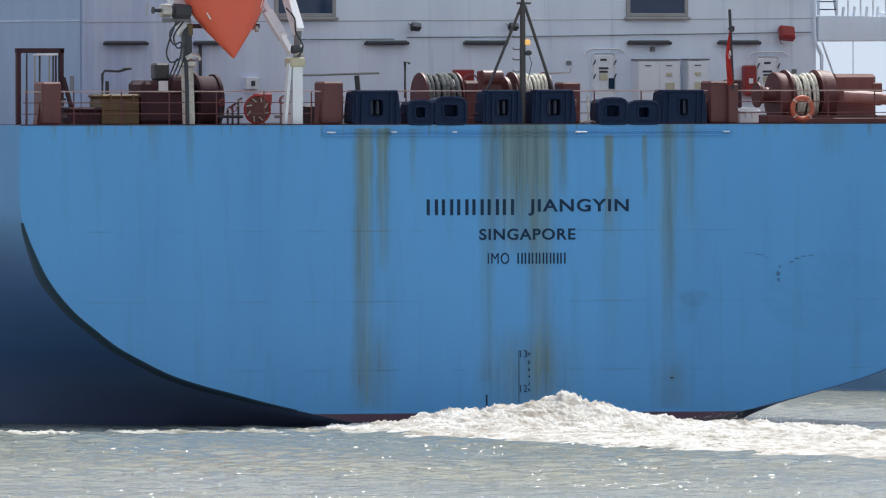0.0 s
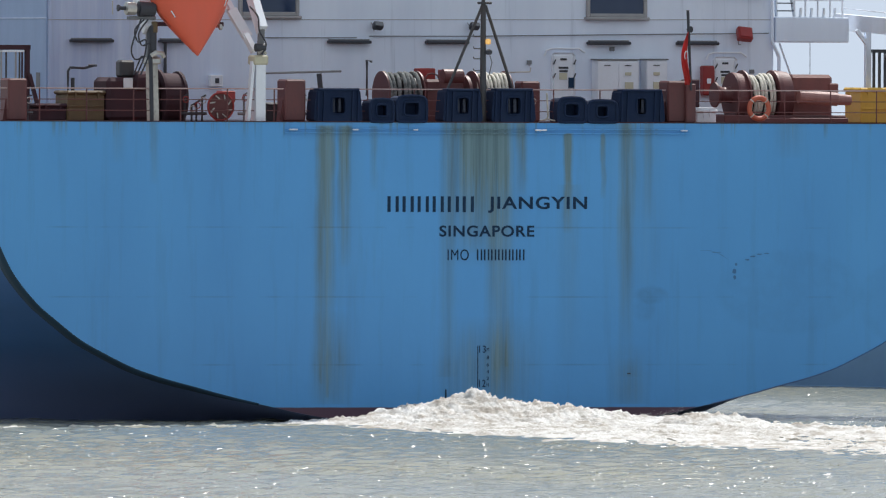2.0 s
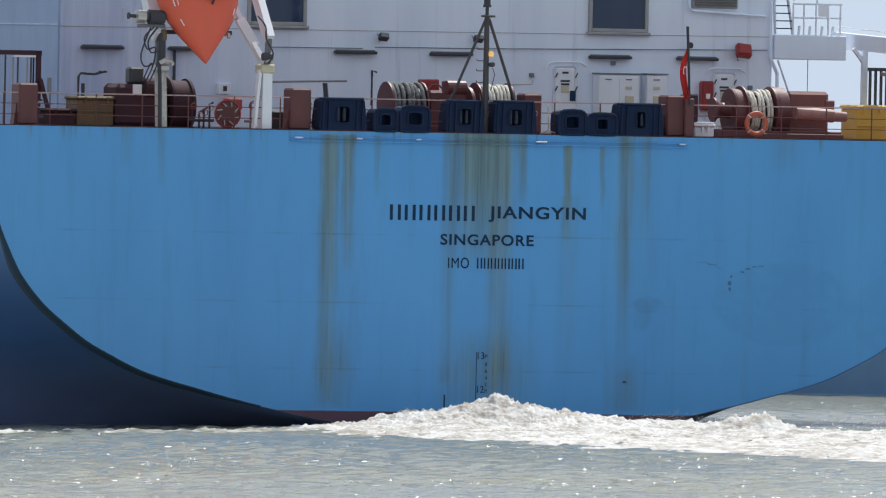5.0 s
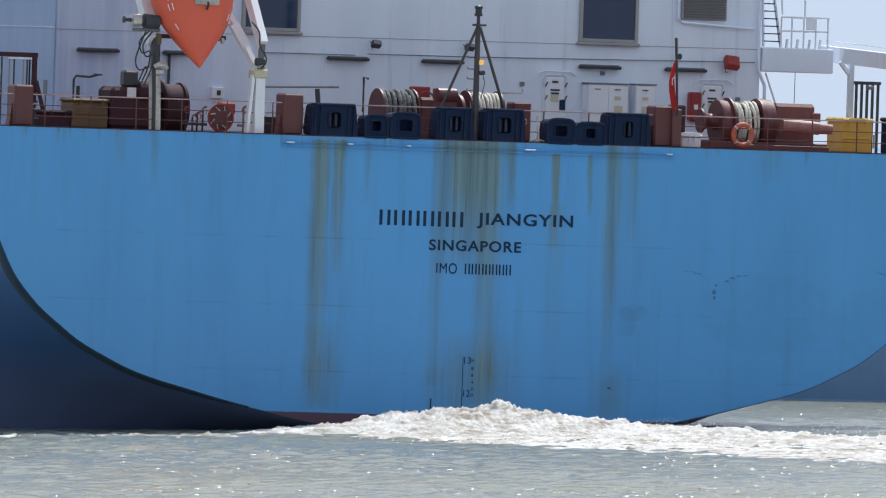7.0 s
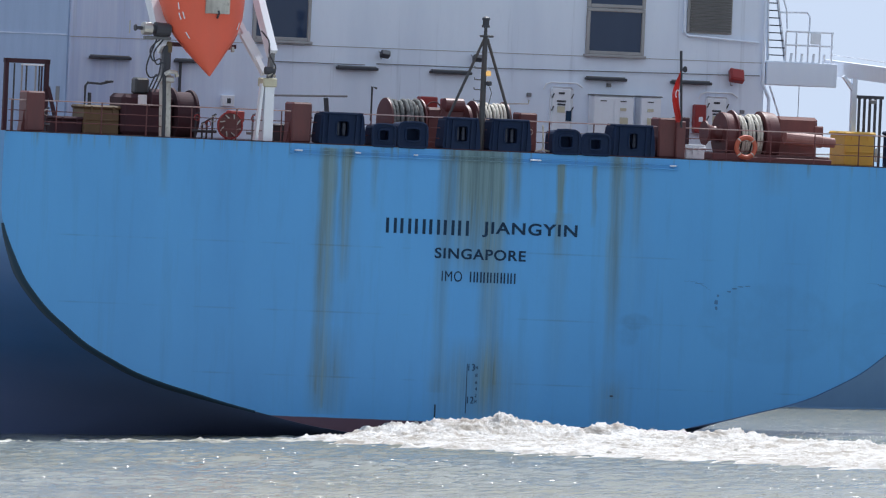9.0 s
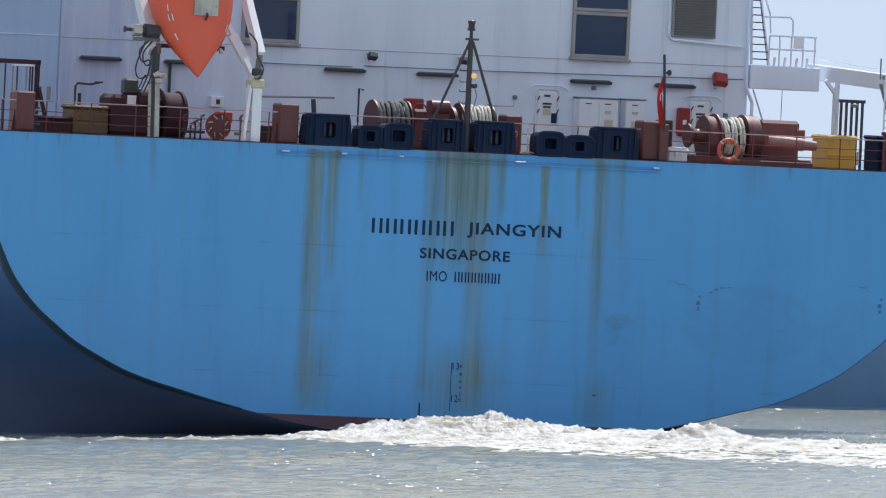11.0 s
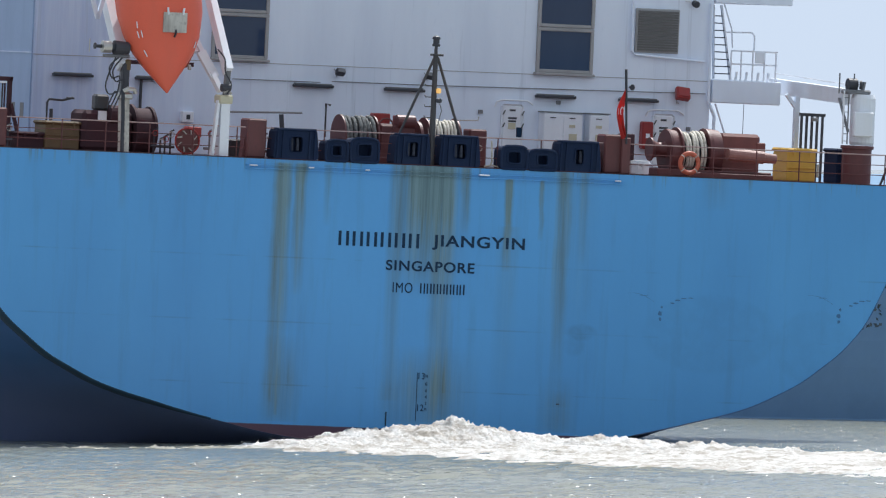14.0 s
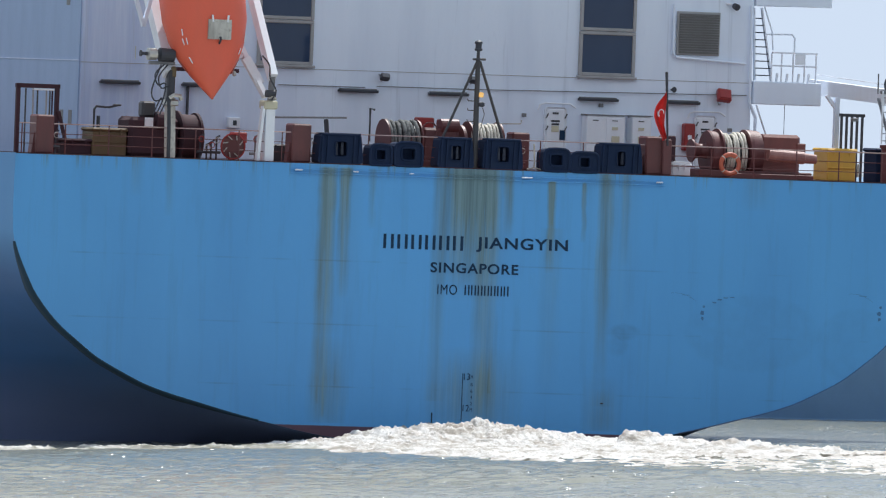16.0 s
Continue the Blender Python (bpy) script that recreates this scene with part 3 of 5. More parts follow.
def window(x0, x1, z0, z1, sill):
    f = 0.11
    bm = box(x0, x1, HY - 0.1, HY + 0.02, z1 - f, z1, 0.015)
    for a in ((x0, x0 + f, z0, z1 - f), (x1 - f, x1, z0, z1 - f), (x0 + f, x1 - f, z0, z0 + f)):
        box(a[0], a[1], HY - 0.1, HY + 0.02, a[2], a[3], 0.015, bm)
    part("window_frame", bm, GREY_FRAME, house, "weathered grey steel window frame")
    part("window_pane", box(x0 + f, x1 - f, HY - 0.05, HY - 0.02, z0 + f, z1 - f, 0), GLASS_DARK, house, "dark window glass")
    if sill:
        part("window_sill", box(x0 - 0.06, x1 + 0.06, HY - 0.16, HY + 0.02, z0 - 0.09, z0, 0.02), GREY_FRAME, house)


for x0, x1 in ((6.44, 8.38), (-4.65, -2.74)):
    window(x0, x1, 11.55, 12.99, True)
    window(x0, x1, 13.0, 14.4, False)
# louvre with its surround pipe
part("louvre_frame", box(9.8, 11.3, HY - 0.08, HY, 12.33, 13.74, 0.02), GREY_FRAME, house)
for i in range(16):
    z = 12.42 + i * 0.081
    part("louvre_slat", beam((9.88, HY - 0.11, z), (11.24, HY - 0.11, z), 0.05, 0.065), LOUVRE, house)
part("drain_pipe", tube([(9.68, HY - 0.09, 13.95), (9.7, HY - 0.09, 12.35), (9.82, HY - 0.09, 12.25), (12.2, HY - 0.09, 12.12)], 0.045), WHITE, house)
part("drain_pipe", tube([(12.36, HY - 0.1, 14.0), (12.4, HY - 0.1, 10.85), (12.62, HY - 0.1, 10.4), (12.62, HY - 0.1, 9.9)], 0.055), WHITE, house)
for x0, x1 in ((-10.0, -8.65), (-7.2, -6.3), (-1.83, -0.48), (1.28, 2.64), (6.46, 7.82), (9.32, 10.66)):
    part("rain_gutter", box(x0, x1, HY - 0.22, HY, 10.74, 10.83, 0.02), BLACK, house, "short black rain bar over a doorway")
    part("gutter_bracket", box(x0 + 0.05, x1 - 0.05, HY - 0.16, HY, 10.83, 10.87, 0.01), GREY, house)


def floodlight(x, z, w, hh, material):
    bm = box(x - w / 2, x + w / 2, HY - 0.42, HY - 0.2, z - hh / 2, z + hh / 2, 0.03)
    middle = Vector((x, HY - 0.3, z))
    bmesh.ops.rotate(bm, verts=bm.verts, cent=middle, matrix=Matrix.Rotation(radians(-30), 3, "X") @ Matrix.Rotation(radians(7), 3, "Y"))
    part("floodlight", bm, material, house, "floodlight on a wall bracket")
    glass = box(x - w * 0.4, x + w * 0.4, HY - 0.45, HY - 0.425, z - hh * 0.36, z + hh * 0.36, 0.008)
    bmesh.ops.rotate(glass, verts=glass.verts, cent=middle, matrix=Matrix.Rotation(radians(-30), 3, "X") @ Matrix.Rotation(radians(7), 3, "Y"))
    part("floodlight_glass", glass, GREY if material is BLACK else BRIGHT_RED, house)
    part("floodlight_bracket", tube([(x - w * 0.3, HY, z + 0.1), (x - w * 0.5, HY - 0.3, z), (x - w * 0.4, HY - 0.3, z - hh * 0.7), (x, HY, z - hh * 0.7)], 0.015), GREY, house)


floodlight(-0.33, 11.26, 0.3, 0.2, BLACK)
floodlight(2.75, 11.26, 0.3, 0.17, BLACK)
floodlight(11.42, 11.06, 0.46, 0.42, BRIGHT_RED)


def house_door(x0, x1, top):
    d = part("house_door", box(x0, x1, HY - 0.07, HY, DECK_Z + 0.25, top, 0.09), WHITE_CLEAN, house, "white steel door with notices")
    part("door_gutter", tube([(x0 - 0.25, HY - 0.1, top - 0.1), (x0 - 0.18, HY - 0.1, top + 0.06), (x0, HY - 0.1, top + 0.12), (x1 + 0.1, HY - 0.1, top + 0.12), (x1 + 0.3, HY - 0.1, top)], 0.03), WHITE_CLEAN, house)
    for dz, w in ((0.17, 0.2), (0.42, 0.3), (0.52, 0.26)):
        part("door_notice", box((x0 + x1) / 2 - w / 2, (x0 + x1) / 2 + w / 2, HY - 0.085, HY - 0.07, top - dz - 0.06, top - dz, 0), BLACK, house)
    part("door_notice", box((x0 + x1) / 2 - 0.13, (x0 + x1) / 2 + 0.12, HY - 0.085, HY - 0.07, top - 0.8, top - 0.6, 0), LABEL, house)
    for dz in (0.35, 0.75):
        for x in (x0 + 0.05, x1 - 0.06):
            part("door_clip", beam((x, HY - 0.1, top - dz), (x + 0.07, HY - 0.1, top - dz + 0.14), 0.03, 0.03), BLACK, house)
    return d


house_door(5.32, 6.08, 10.5)
house_door(10.52, 11.28, 10.4)
part("door_notice", box(5.86, 6.04, HY - 0.09, HY - 0.02, 9.45, 9.76, 0), INK, house)


def wall_cabinet(x0, x1, z1, doors):
    c = thing("electric_cabinet", ((x0 + x1) / 2, HY - 0.3, DECK_Z), "white steel electric cabinet with warning labels on the deckhouse", "cabinet", "cabinets on the deckhouse")
    part("cabinet_body", box(x0, x1, HY - 0.5, HY - 0.01, DECK_Z, z1, 0.03), WHITE_CLEAN, c)
    part("cabinet_top", box(x0 - 0.03, x1 + 0.03, HY - 0.53, HY - 0.01, z1, z1 + 0.04, 0.01), GREY, c)
    step = (x1 - x0) / doors
    for i in range(doors):
        a = x0 + i * step
        d = part("cabinet_door", box(a + 0.012, a + step - 0.012, HY - 0.515, HY - 0.5, DECK_Z + 0.1, z1 - 0.06, 0.01), WHITE_CLEAN, c)
        part("cabinet_vent", box(a + step * 0.3, a + step * 0.6, HY - 0.54, HY - 0.53, z1 - 0.17, z1 - 0.14, 0), BLACK, d)
        if i == doors // 2:
            part("warning_label", box(a + step * 0.3, a + step * 0.6, HY - 0.545, HY - 0.53, z1 - 0.45, z1 - 0.36, 0), LABEL, d)
            part("warning_label", box(a + step * 0.3, a + step * 0.7, HY - 0.545, HY - 0.53, z1 - 0.85, z1 - 0.65, 0), LABEL, d)
    return c


wall_cabinet(6.62, 7.95, 10.28, 2)
wall_cabinet(8.2, 8.86, 10.29, 1)
part("fire_locker", box(10.1, 10.48, HY - 0.3, HY - 0.01, 9.25, 10.13, 0.04), BRIGHT_RED, house, "small red fire locker")
part("locker_label", box(10.22, 10.35, HY - 0.31, HY - 0.3, 9.6, 9.75, 0), WHITE_CLEAN, house)
part("junction_box", box(-5.6, -5.2, HY - 0.2, HY, 9.45, 9.8, 0.02), WHITE_CLEAN, house)
part("junction_box_dial", box(-5.45, -5.33, HY - 0.22, HY - 0.2, 9.55, 9.7, 0), BLACK, house)
part("wall_post", tube([(-7.0, HY - 0.1, DECK_Z), (-7.0, HY - 0.1, 10.8)], 0.05), BLACK, house)

for y, z0, z1 in ((8.5, 9.4, 9.85), (9.3, 9.4, 9.85), (9.0, 13.2, 14.2)):
    part("wall_slot", box(HX0 - 0.075, HX0 - 0.055, y, y + 0.3, z0, z1, 0), GREY, house)
part("wall_camera", lathe([(0, 0.03), (0.02, 0.1), (0.2, 0.11), (0.22, 0.06)], (11.75, HY - 0.1, 13.98), (0.2, -1, -0.3), 12), BLACK, house, "small dark camera under the overhang")
part("camera_arm", tube([(11.5, HY, 14.05), (11.65, HY - 0.12, 14.02)], 0.04), WHITE_CLEAN, house)
part("wall_horn", lathe([(0, 0.03), (0.1, 0.05), (0.16, 0.1)], (9.66, HY - 0.1, 11.2), (0.3, -1, 0), 10), BLACK, house)
for x, z in ((7.2, 10.55), (11.7, 9.9), (4.55, 10.15), (9.05, 9.1)):
    part("wall_switch", box(x, x + 0.14, HY - 0.08, HY, z, z + 0.12, 0.01), GREY, house)

# side wing, stair and upper overhang on the starboard side of the house
wing = part("side_platform", box(HX1 + 0.05, 14.93, HY, HY + 3.5, 10.83, 11.58, 0.03), WHITE, ship, "white steel side platform bulwark")
part("upper_wing", box(HX1 + 0.05, 15.2, HY, HY + 6, 14.02, 14.7, 0.02), WHITE, ship)
part("platform_bracket", tube([(13.3, HY + 0.1, 9.3), (12.72, HY + 0.1, 10.8)], 0.03), WHITE_CLEAN, ship)
part("hanging_wire", tube([(13.75, HY + 0.2, 10.83), (13.75, HY + 0.2, 8.5)], 0.012), GREY, ship)
bm_posts = [13.2, 13.55, 13.95, 14.35, 14.75]
for x in bm_posts:
    part("rail_post", tube([(x, HY + 0.1, 11.58), (x, HY + 0.1, 12.5)], 0.03), WHITE_CLEAN, wing)
for z in (12.52, 12.1):
    part("guard_rail", tube([(13.2, HY + 0.1, z), (14.78, HY + 0.1, z), (14.85, HY + 3, z)], 0.03), WHITE_CLEAN, wing)
part("rail_sign", box(14.0, 14.33, HY + 0.03, HY + 0.06, 12.15, 12.5, 0.01), WHITE_CLEAN, wing)
for x in (13.4, 13.75, 14.15, 14.5):
    part("rail_foot", beam((x, HY + 0.15, 11.58), (x + 0.03, HY + 0.15, 11.85), 0.06, 0.06), WHITE_CLEAN, wing)
for x0 in (12.72, 13.25):
    part("stair_stringer", beam((12.64 + (x0 - 12.72) * 0.5, HY + 0.4, 13.95), (12.76 + (x0 - 12.72) * 1.1, HY + 0.45, 11.6), 0.045, 0.12), WHITE_CLEAN, ship)
for i in range(9):
    z = 11.75 + i * 0.23
    part("stair_tread", box(12.76 - i * 0.012, 13.32 - i * 0.05, HY + 0.35, HY + 0.6, z, z + 0.035, 0), BLACK, ship)
part("stair_handrail", tube([(13.0, HY + 0.4, 14.0), (13.3, HY + 0.4, 13.2), (13.35, HY + 0.4, 12.6)], 0.025), WHITE_CLEAN, ship)
part("stair_handrail", tube([(13.1, HY + 0.4, 13.1), (14.0, HY + 0.4, 13.12), (14.1, HY + 0.4, 13.0), (14.1, HY + 0.4, 12.5)], 0.03), WHITE_CLEAN, ship)

# ---- deck rail and stern fittings ----
def rails():
    for z in (9.40, 9.08, 8.76):
        for x0, x1 in ((-15.5, -6.3), (-5.6, 5.8), (6.45, 15.5)):
            # top rail takes the sunlit colour, lower rails the plain red
            part("guard_rail", tube([(x0, 0.35, z), (x1, 0.35, z)], 0.022 if z > 9.2 else 0.014), RAIL if z > 9.2 else RED_DECK, ship)
    x = -15.4
    while x < 15.5:
        part("rail_post", tube([(x, 0.35, DECK_Z), (x, 0.35, 9.4)], 0.022), RED_DECK, ship)
        x += 1.47


rails()
for x0, x1 in ((-14.96, -14.34), (-6.28, -5.62), (5.8, 6.46)):
    b = part("roller_post", box(x0 + 0.02, x1, 0.25, 0.95, DECK_Z, 9.68, 0.05), RED_DECK, ship, "red-oxide steel post")
    part("post_gusset", beam((x0 - 0.02, 0.6, DECK_Z), (x0 + 0.1, 0.6, 9.3), 0.12, 0.3), RED_DECK, ship)


def fairlead(x0, x1, z1, hole, dome=False):
    """A cast mooring chock: tapered sides, a rounded top and an oval mouth."""
    bm = bmesh.new()
    t = 0.09
    y0, y1 = -0.02, 0.62
    cx, cz = (x0 + x1) / 2, DECK_Z + (z1 - DECK_Z) * 0.5
    rx, rz = (x1 - x0) * hole, (z1 - DECK_Z) * 0.27
    inner = [(cx + rx * math.copysign(abs(math.cos(a)) ** 0.45, math.cos(a)), cz + rz * math.copysign(abs(math.sin(a)) ** 0.45, math.sin(a))) for a in (math.pi * 1.5 - 2 * math.pi * k / 16 for k in range(17))]
    power, half = (0.5, (x1 - x0) / 2) if dome else (0.2, (x1 - x0) / 2)
    outer = []
    for a in (math.pi * 1.5 - 2 * math.pi * k / 16 for k in range(16)):
        c, q = math.cos(a), math.sin(a)
        z = cz + (z1 - cz) * q ** power if q > 0 else cz - (cz - DECK_Z) * abs(q) ** 0.2
        splay = 0.0 if dome else t * (1 - (z - DECK_Z) / (z1 - DECK_Z))
        outer.append((cx + math.copysign(half * abs(c) ** (power if q > 0 else 0.2) + splay, c) * (1 if abs(c) > 1e-6 else 0), z))
    front_in, back_in = ([bm.verts.new((x, y, z)) for x, z in inner[:-1]] for y in (y0, y0 + 0.3))
    front, back = ([bm.verts.new((x, y, z)) for x, z in outer] for y in (y0, y1))
    bm.faces.new(back_in)
    for i in range(16):
        j = (i + 1) % 16
        bm.faces.new((front[i], front[j], back[j], back[i]))
        bm.faces.new((front_in[i], front_in[j], back_in[j], back_in[i]))
        bm.faces.new((front[i], front[j], front_in[j], front_in[i]))
    f = part("mooring_fairlead", bm, FAIRLEAD, ship, "dark blue steel mooring chock")
    for x in (() if dome else (x0 + 0.06, x0 + 0.24, x1 - 0.24, x1 - 0.06)):
        part("chock_rib", beam((x - 0.03, y0 - 0.03, DECK_Z + 0.02), (x, y0 - 0.03, z1 - 0.05), 0.05, 0.06), FAIRLEAD, f)
    if dome:
        part("chock_lip", tube([(x, y0 - 0.02, z) for x, z in outer], 0.045, 6, closed=True), FAIRLEAD, f)
        part("chock_lip", tube([(x, y0 - 0.02, z) for x, z in inner[:-1]], 0.035, 5, closed=True), FAIRLEAD, f)
        return f
    for dx, w in ((-0.1, 0.05), (0.09, 0.06)):
        part("chock_roller", lathe([(0, 0.03), (0.02, w), (rz * 1.5, w * 0.8), (rz * 1.6, 0.03)], (cx + dx, y0 + 0.14, cz - rz * 0.8), (0, 0, 1), 10), WORN_BLUE, f, "rope-worn roller")
    part("chock_cap", box(x0 + 0.04, x1 - 0.04, y0 - 0.06, y1, z1 - 0.05, z1 + 0.03, 0.02), FAIRLEAD, f)
    part("chock_lip", tube([(x, y0 - 0.02, z) for x, z in inner[:-1]], 0.025, 5, closed=True), FAIRLEAD, f)
    return f


for x0, x1, z1, hole in ((-5.4, -4.02, 9.4, 0.16), (-3.72, -2.98, 9.12, 0.24), (-2.88, -1.93, 9.22, 0.26), (-1.33, -0.23, 9.4, 0.18),
                         (0.2, 1.45, 9.41, 0.18), (2.22, 3.1, 9.18, 0.26), (3.16, 4.1, 9.1, 0.2), (4.2, 5.55, 9.4, 0.12)):
    fairlead(x0, x1, z1, hole, z1 < 9.3)

part("rope_tail", tube(smooth_curve([(1.78, 0.3, 8.5), (2.0, 0.26, 8.56), (2.02, 0.28, 8.9), (2.0, 0.3, 9.3)], 4), 0.028), ROPE_PALE, ship, "pale rope end made fast on the rail")
part("rope_tail", tube(smooth_curve([(2.0, 0.26, 8.56), (2.2, 0.24, 8.5), (2.4, 0.26, 8.52)], 4), 0.025), ROPE_PALE, ship)

# signal mast with its two stays
mast = thing("stern_light_mast", (0.0, 0.3, DECK_Z), "dark steel stern-light mast with two raking stays", "mast")
part("pole", rod((-0.02, 0.3, DECK_Z), (-0.02, 0.3, 11.9), 0.1, 0.075, 10), MAST_GREY, mast)
part("pole_top", rod((-0.02, 0.3, 11.9), (-0.02, 0.3, 12.35), 0.06, 0.05, 8), MAST_GREY, mast)
part("lantern", lathe([(0, 0.05), (0.0, 0.12), (0.06, 0.13), (0.08, 0.1), (0.22, 0.1), (0.24, 0.13), (0.3, 0.12), (0.34, 0.04)], (-0.02, 0.3, 12.2), (0, 0, 1), 12), BLACK, mast, "black stern lantern")
part("crosstree", box(-0.16, 0.2, 0.15, 0.45, 11.9, 11.97, 0.02), MAST_GREY, mast)
part("stay", tube([(-0.05, 0.3, 11.86), (-1.15, 0.6, 9.1)], 0.045), MAST_GREY, mast)
part("stay", tube([(0.05, 0.3, 11.86), (1.15, 0.6, 9.1)], 0.045), MAST_GREY, mast)
part("amber_lamp", lathe([(0, 0.03), (0.02, 0.08), (0.14, 0.08), (0.17, 0.04)], (0.07, 0.14, 10.72), (0, 0, 1), 10), LAMP_AMBER, mast, "lit amber lamp")
part("lamp_shell", lathe([(0, 0.04), (0.03, 0.1), (0.12, 0.1), (0.16, 0.03)], (0.1, 0.16, 10.42), (0, 0, 1), 10), BLACK, mast)
for z in (10.95, 10.6, 10.3, 9.95):
    part("mast_step", tube([(-0.35, 0.25, z + 0.06), (-0.33, 0.25, z), (-0.02, 0.25, z)], 0.018), MAST_GREY, mast)
part("cable", tube([(0.15, 0.2, 10.4), (0.22, 0.2, 10.2), (0.16, 0.2, 9.95), (0.1, 0.2, 9.7)], 0.012), BLACK, mast)

# ensign staff and flag
staff = thing("ensign_staff", (6.55, 0.25, DECK_Z), "slim dark staff at the taffrail", "flagstaff")
part("staff_pole", rod((6.5, 0.1, 9.4), (6.28, -0.15, 11.75), 0.035, 0.045, 8), BLACK, staff)
part("staff_foot", box(6.36, 6.66, 0.1, 0.4, DECK_Z, 9.6, 0.03), RED_DECK, staff)
part("staff_box", box(6.5, 6.95, 0.5, 0.9, 8.9, 9.72, 0.03), DARK_RED, staff)


def flag_mesh():
    """Hanging cloth in folds, fuller towards its foot."""
    bm = bmesh.new()
    rows, cols = 22, 12
    grid = []
    for i in range(rows):
        u = i / (rows - 1)
        z = 11.15 - 1.5 * u
        hoist = 6.31 + 0.02 * u
        wide = 0.05 + 0.36 * math.sin(math.pi * u ** 0.9) ** 1.2
        line = []
        for j in range(cols):
            v = j / (cols - 1)
            fold = 0.07 * math.sin(v * 11 + u * 2.5) * (0.3 + u)
            line.append(bm.verts.new((hoist - wide * v + 0.02 * math.sin(u * 7 + v * 3), -0.12 + fold, z - 0.1 * v)))
        grid.append(line)
    for a, b in zip(grid, grid[1:]):
        for j in range(cols - 1):
            bm.faces.new((a[j], a[j + 1], b[j + 1], b[j]))
    bmesh.ops.solidify(bm, geom=bm.faces[:], thickness=0.008)
    return bm


flag = thing("ensign_flag", (6.3, -0.12, 11.1), "limp red flag with small white emblem hanging from its staff", "flag")
part("cloth", flag_mesh(), FLAG_RED, flag, smooth=True)
for y in (-0.17, -0.07):
    part("emblem", tube([(6.14 + 0.09 * math.cos(a), y, 10.42 + 0.13 * math.sin(a)) for a in (k * 0.5 for k in range(9))], 0.016, 6), WHITE_CLEAN, flag)


# ---- lifeboat in its launching ramp ----
#            along, half beam, keel depth, top height
STATIONS = ((0.0, 0.03, 0.04, 0.05), (0.2, 0.17, 0.2, 0.14), (0.6, 0.45, 0.48, 0.3), (1.1, 0.8, 0.8, 0.45), (1.7, 1.18, 1.0, 0.58), (2.3, 1.42, 1.08, 0.8),
          (3.2, 1.58, 1.1, 1.15), (4.5, 1.6, 1.08, 1.35), (5.8, 1.42, 1.02, 1.5), (6.6, 1.3, 0.95, 1.55), (7.0, 1.1, 0.8, 1.2))


def boat_skin(at, turn, side):
    """A point on the canopy, so far along and so many degrees above the gunwale."""
    w = np.interp(at, [v[0] for v in STATIONS], [v[1] for v in STATIONS])
    t = np.interp(at, [v[0] for v in STATIONS], [v[3] for v in STATIONS])
    c, si = math.cos(radians(turn)), math.sin(radians(turn))
    return (side * (w * 0.97 * c ** 0.75 + 0.012), at, t * si ** 0.9 + 0.012)


def lifeboat_mesh():
    """A totally enclosed free-fall lifeboat, bow down and aft."""
    bm = bmesh.new()
    rings = []
    for s, w, k, t in STATIONS:
        ring = []
        for j in range(28):
            a = 2 * math.pi * j / 28
            c, si = math.cos(a), math.sin(a)
            # V-shaped bottom, a sharp gunwale knuckle, a domed canopy
            if si < 0:
                x, z = w * (1 - abs(si) ** 1.25) * (1 if c >= 0 else -1), -k * abs(si) ** 0.95
            else:
                x, z = w * 0.97 * abs(c) ** 0.75 * (1 if c >= 0 else -1), t * si ** 0.9
            ring.append(bm.verts.new((x, s, z)))
        rings.append(ring)
    for a, b in zip(rings, rings[1:]):
        for j in range(28):
            bm.faces.new((a[j], a[(j + 1) % 28], b[(j + 1) % 28], b[j]))
    bm.faces.new(rings[0][::-1])
    bm.faces.new(rings[-1])
    return bm


BOAT = Matrix.Translation((-9.31, -0.45, 10.36)) @ pose(0, 0, 0, 66, 0, 0) @ Matrix.Diagonal((0.91, 0.81, 1, 1))


def boat_part(name, bm, material, parent, label="", smooth=False):
    bmesh.ops.transform(bm, matrix=BOAT, verts=bm.verts)
    return part(name, bm, material, parent, label, smooth)


boat = thing("lifeboat", (-9.2, 2.5, 12.0), "orange enclosed free-fall lifeboat hung bow-down in its ramp", "lifeboat")
shell = boat_part("hull_shell", lifeboat_mesh(), ORANGE, boat, smooth=True)
hatch = boat_part("bow_hatch", beam((0.19, 2.15, 0.76), (0.19, 2.85, 1.03), 0.86, 0.06), STAINED, boat, "dirty white bow hatch")
for sx in (-1, 1):
    boat_part("hatch_hinge", beam((0.19 + sx * 0.27, 2.75, 1.03), (0.19 + sx * 0.3, 3.0, 1.12), 0.06, 0.05), WHITE_CLEAN, boat)
boat_part("towing_hook", tube([(0.2, 2.0, 0.7), (0.2, 2.1, 0.88), (0.2, 2.2, 0.86)], 0.04), BLACK, boat)
for sx in (-1, 1):
    boat_part("grab_line", tube([(sx * 0.8, 1.1, 0.03), (sx * 1.13, 1.7, 0.03), (sx * 1.47, 3.2, 0.03), (sx * 1.51, 5.0, 0.03)], 0.03), ORANGE_RED, boat)
    for at, turn in (((1.3, 42), (2.0, 50), (2.0, 42), (2.35, 44)) if sx < 0 else ((1.75, 34), (2.3, 24))):
        p, q = boat_skin(at, turn, sx), boat_skin(at + 0.24, turn, sx)
        boat_part("reflective_tape", beam(p, q, 0.026, 0.035), WHITE_CLEAN, boat)
boat_part("side_fitting", box(0.86, 0.98, 1.0, 1.2, 0.0, 0.1, 0.02), STEEL, boat)

ramp = thing("lifeboat_ramp", (-8.9, 1.5, DECK_Z), "white steel lifeboat launching frame with stained legs", "davit")
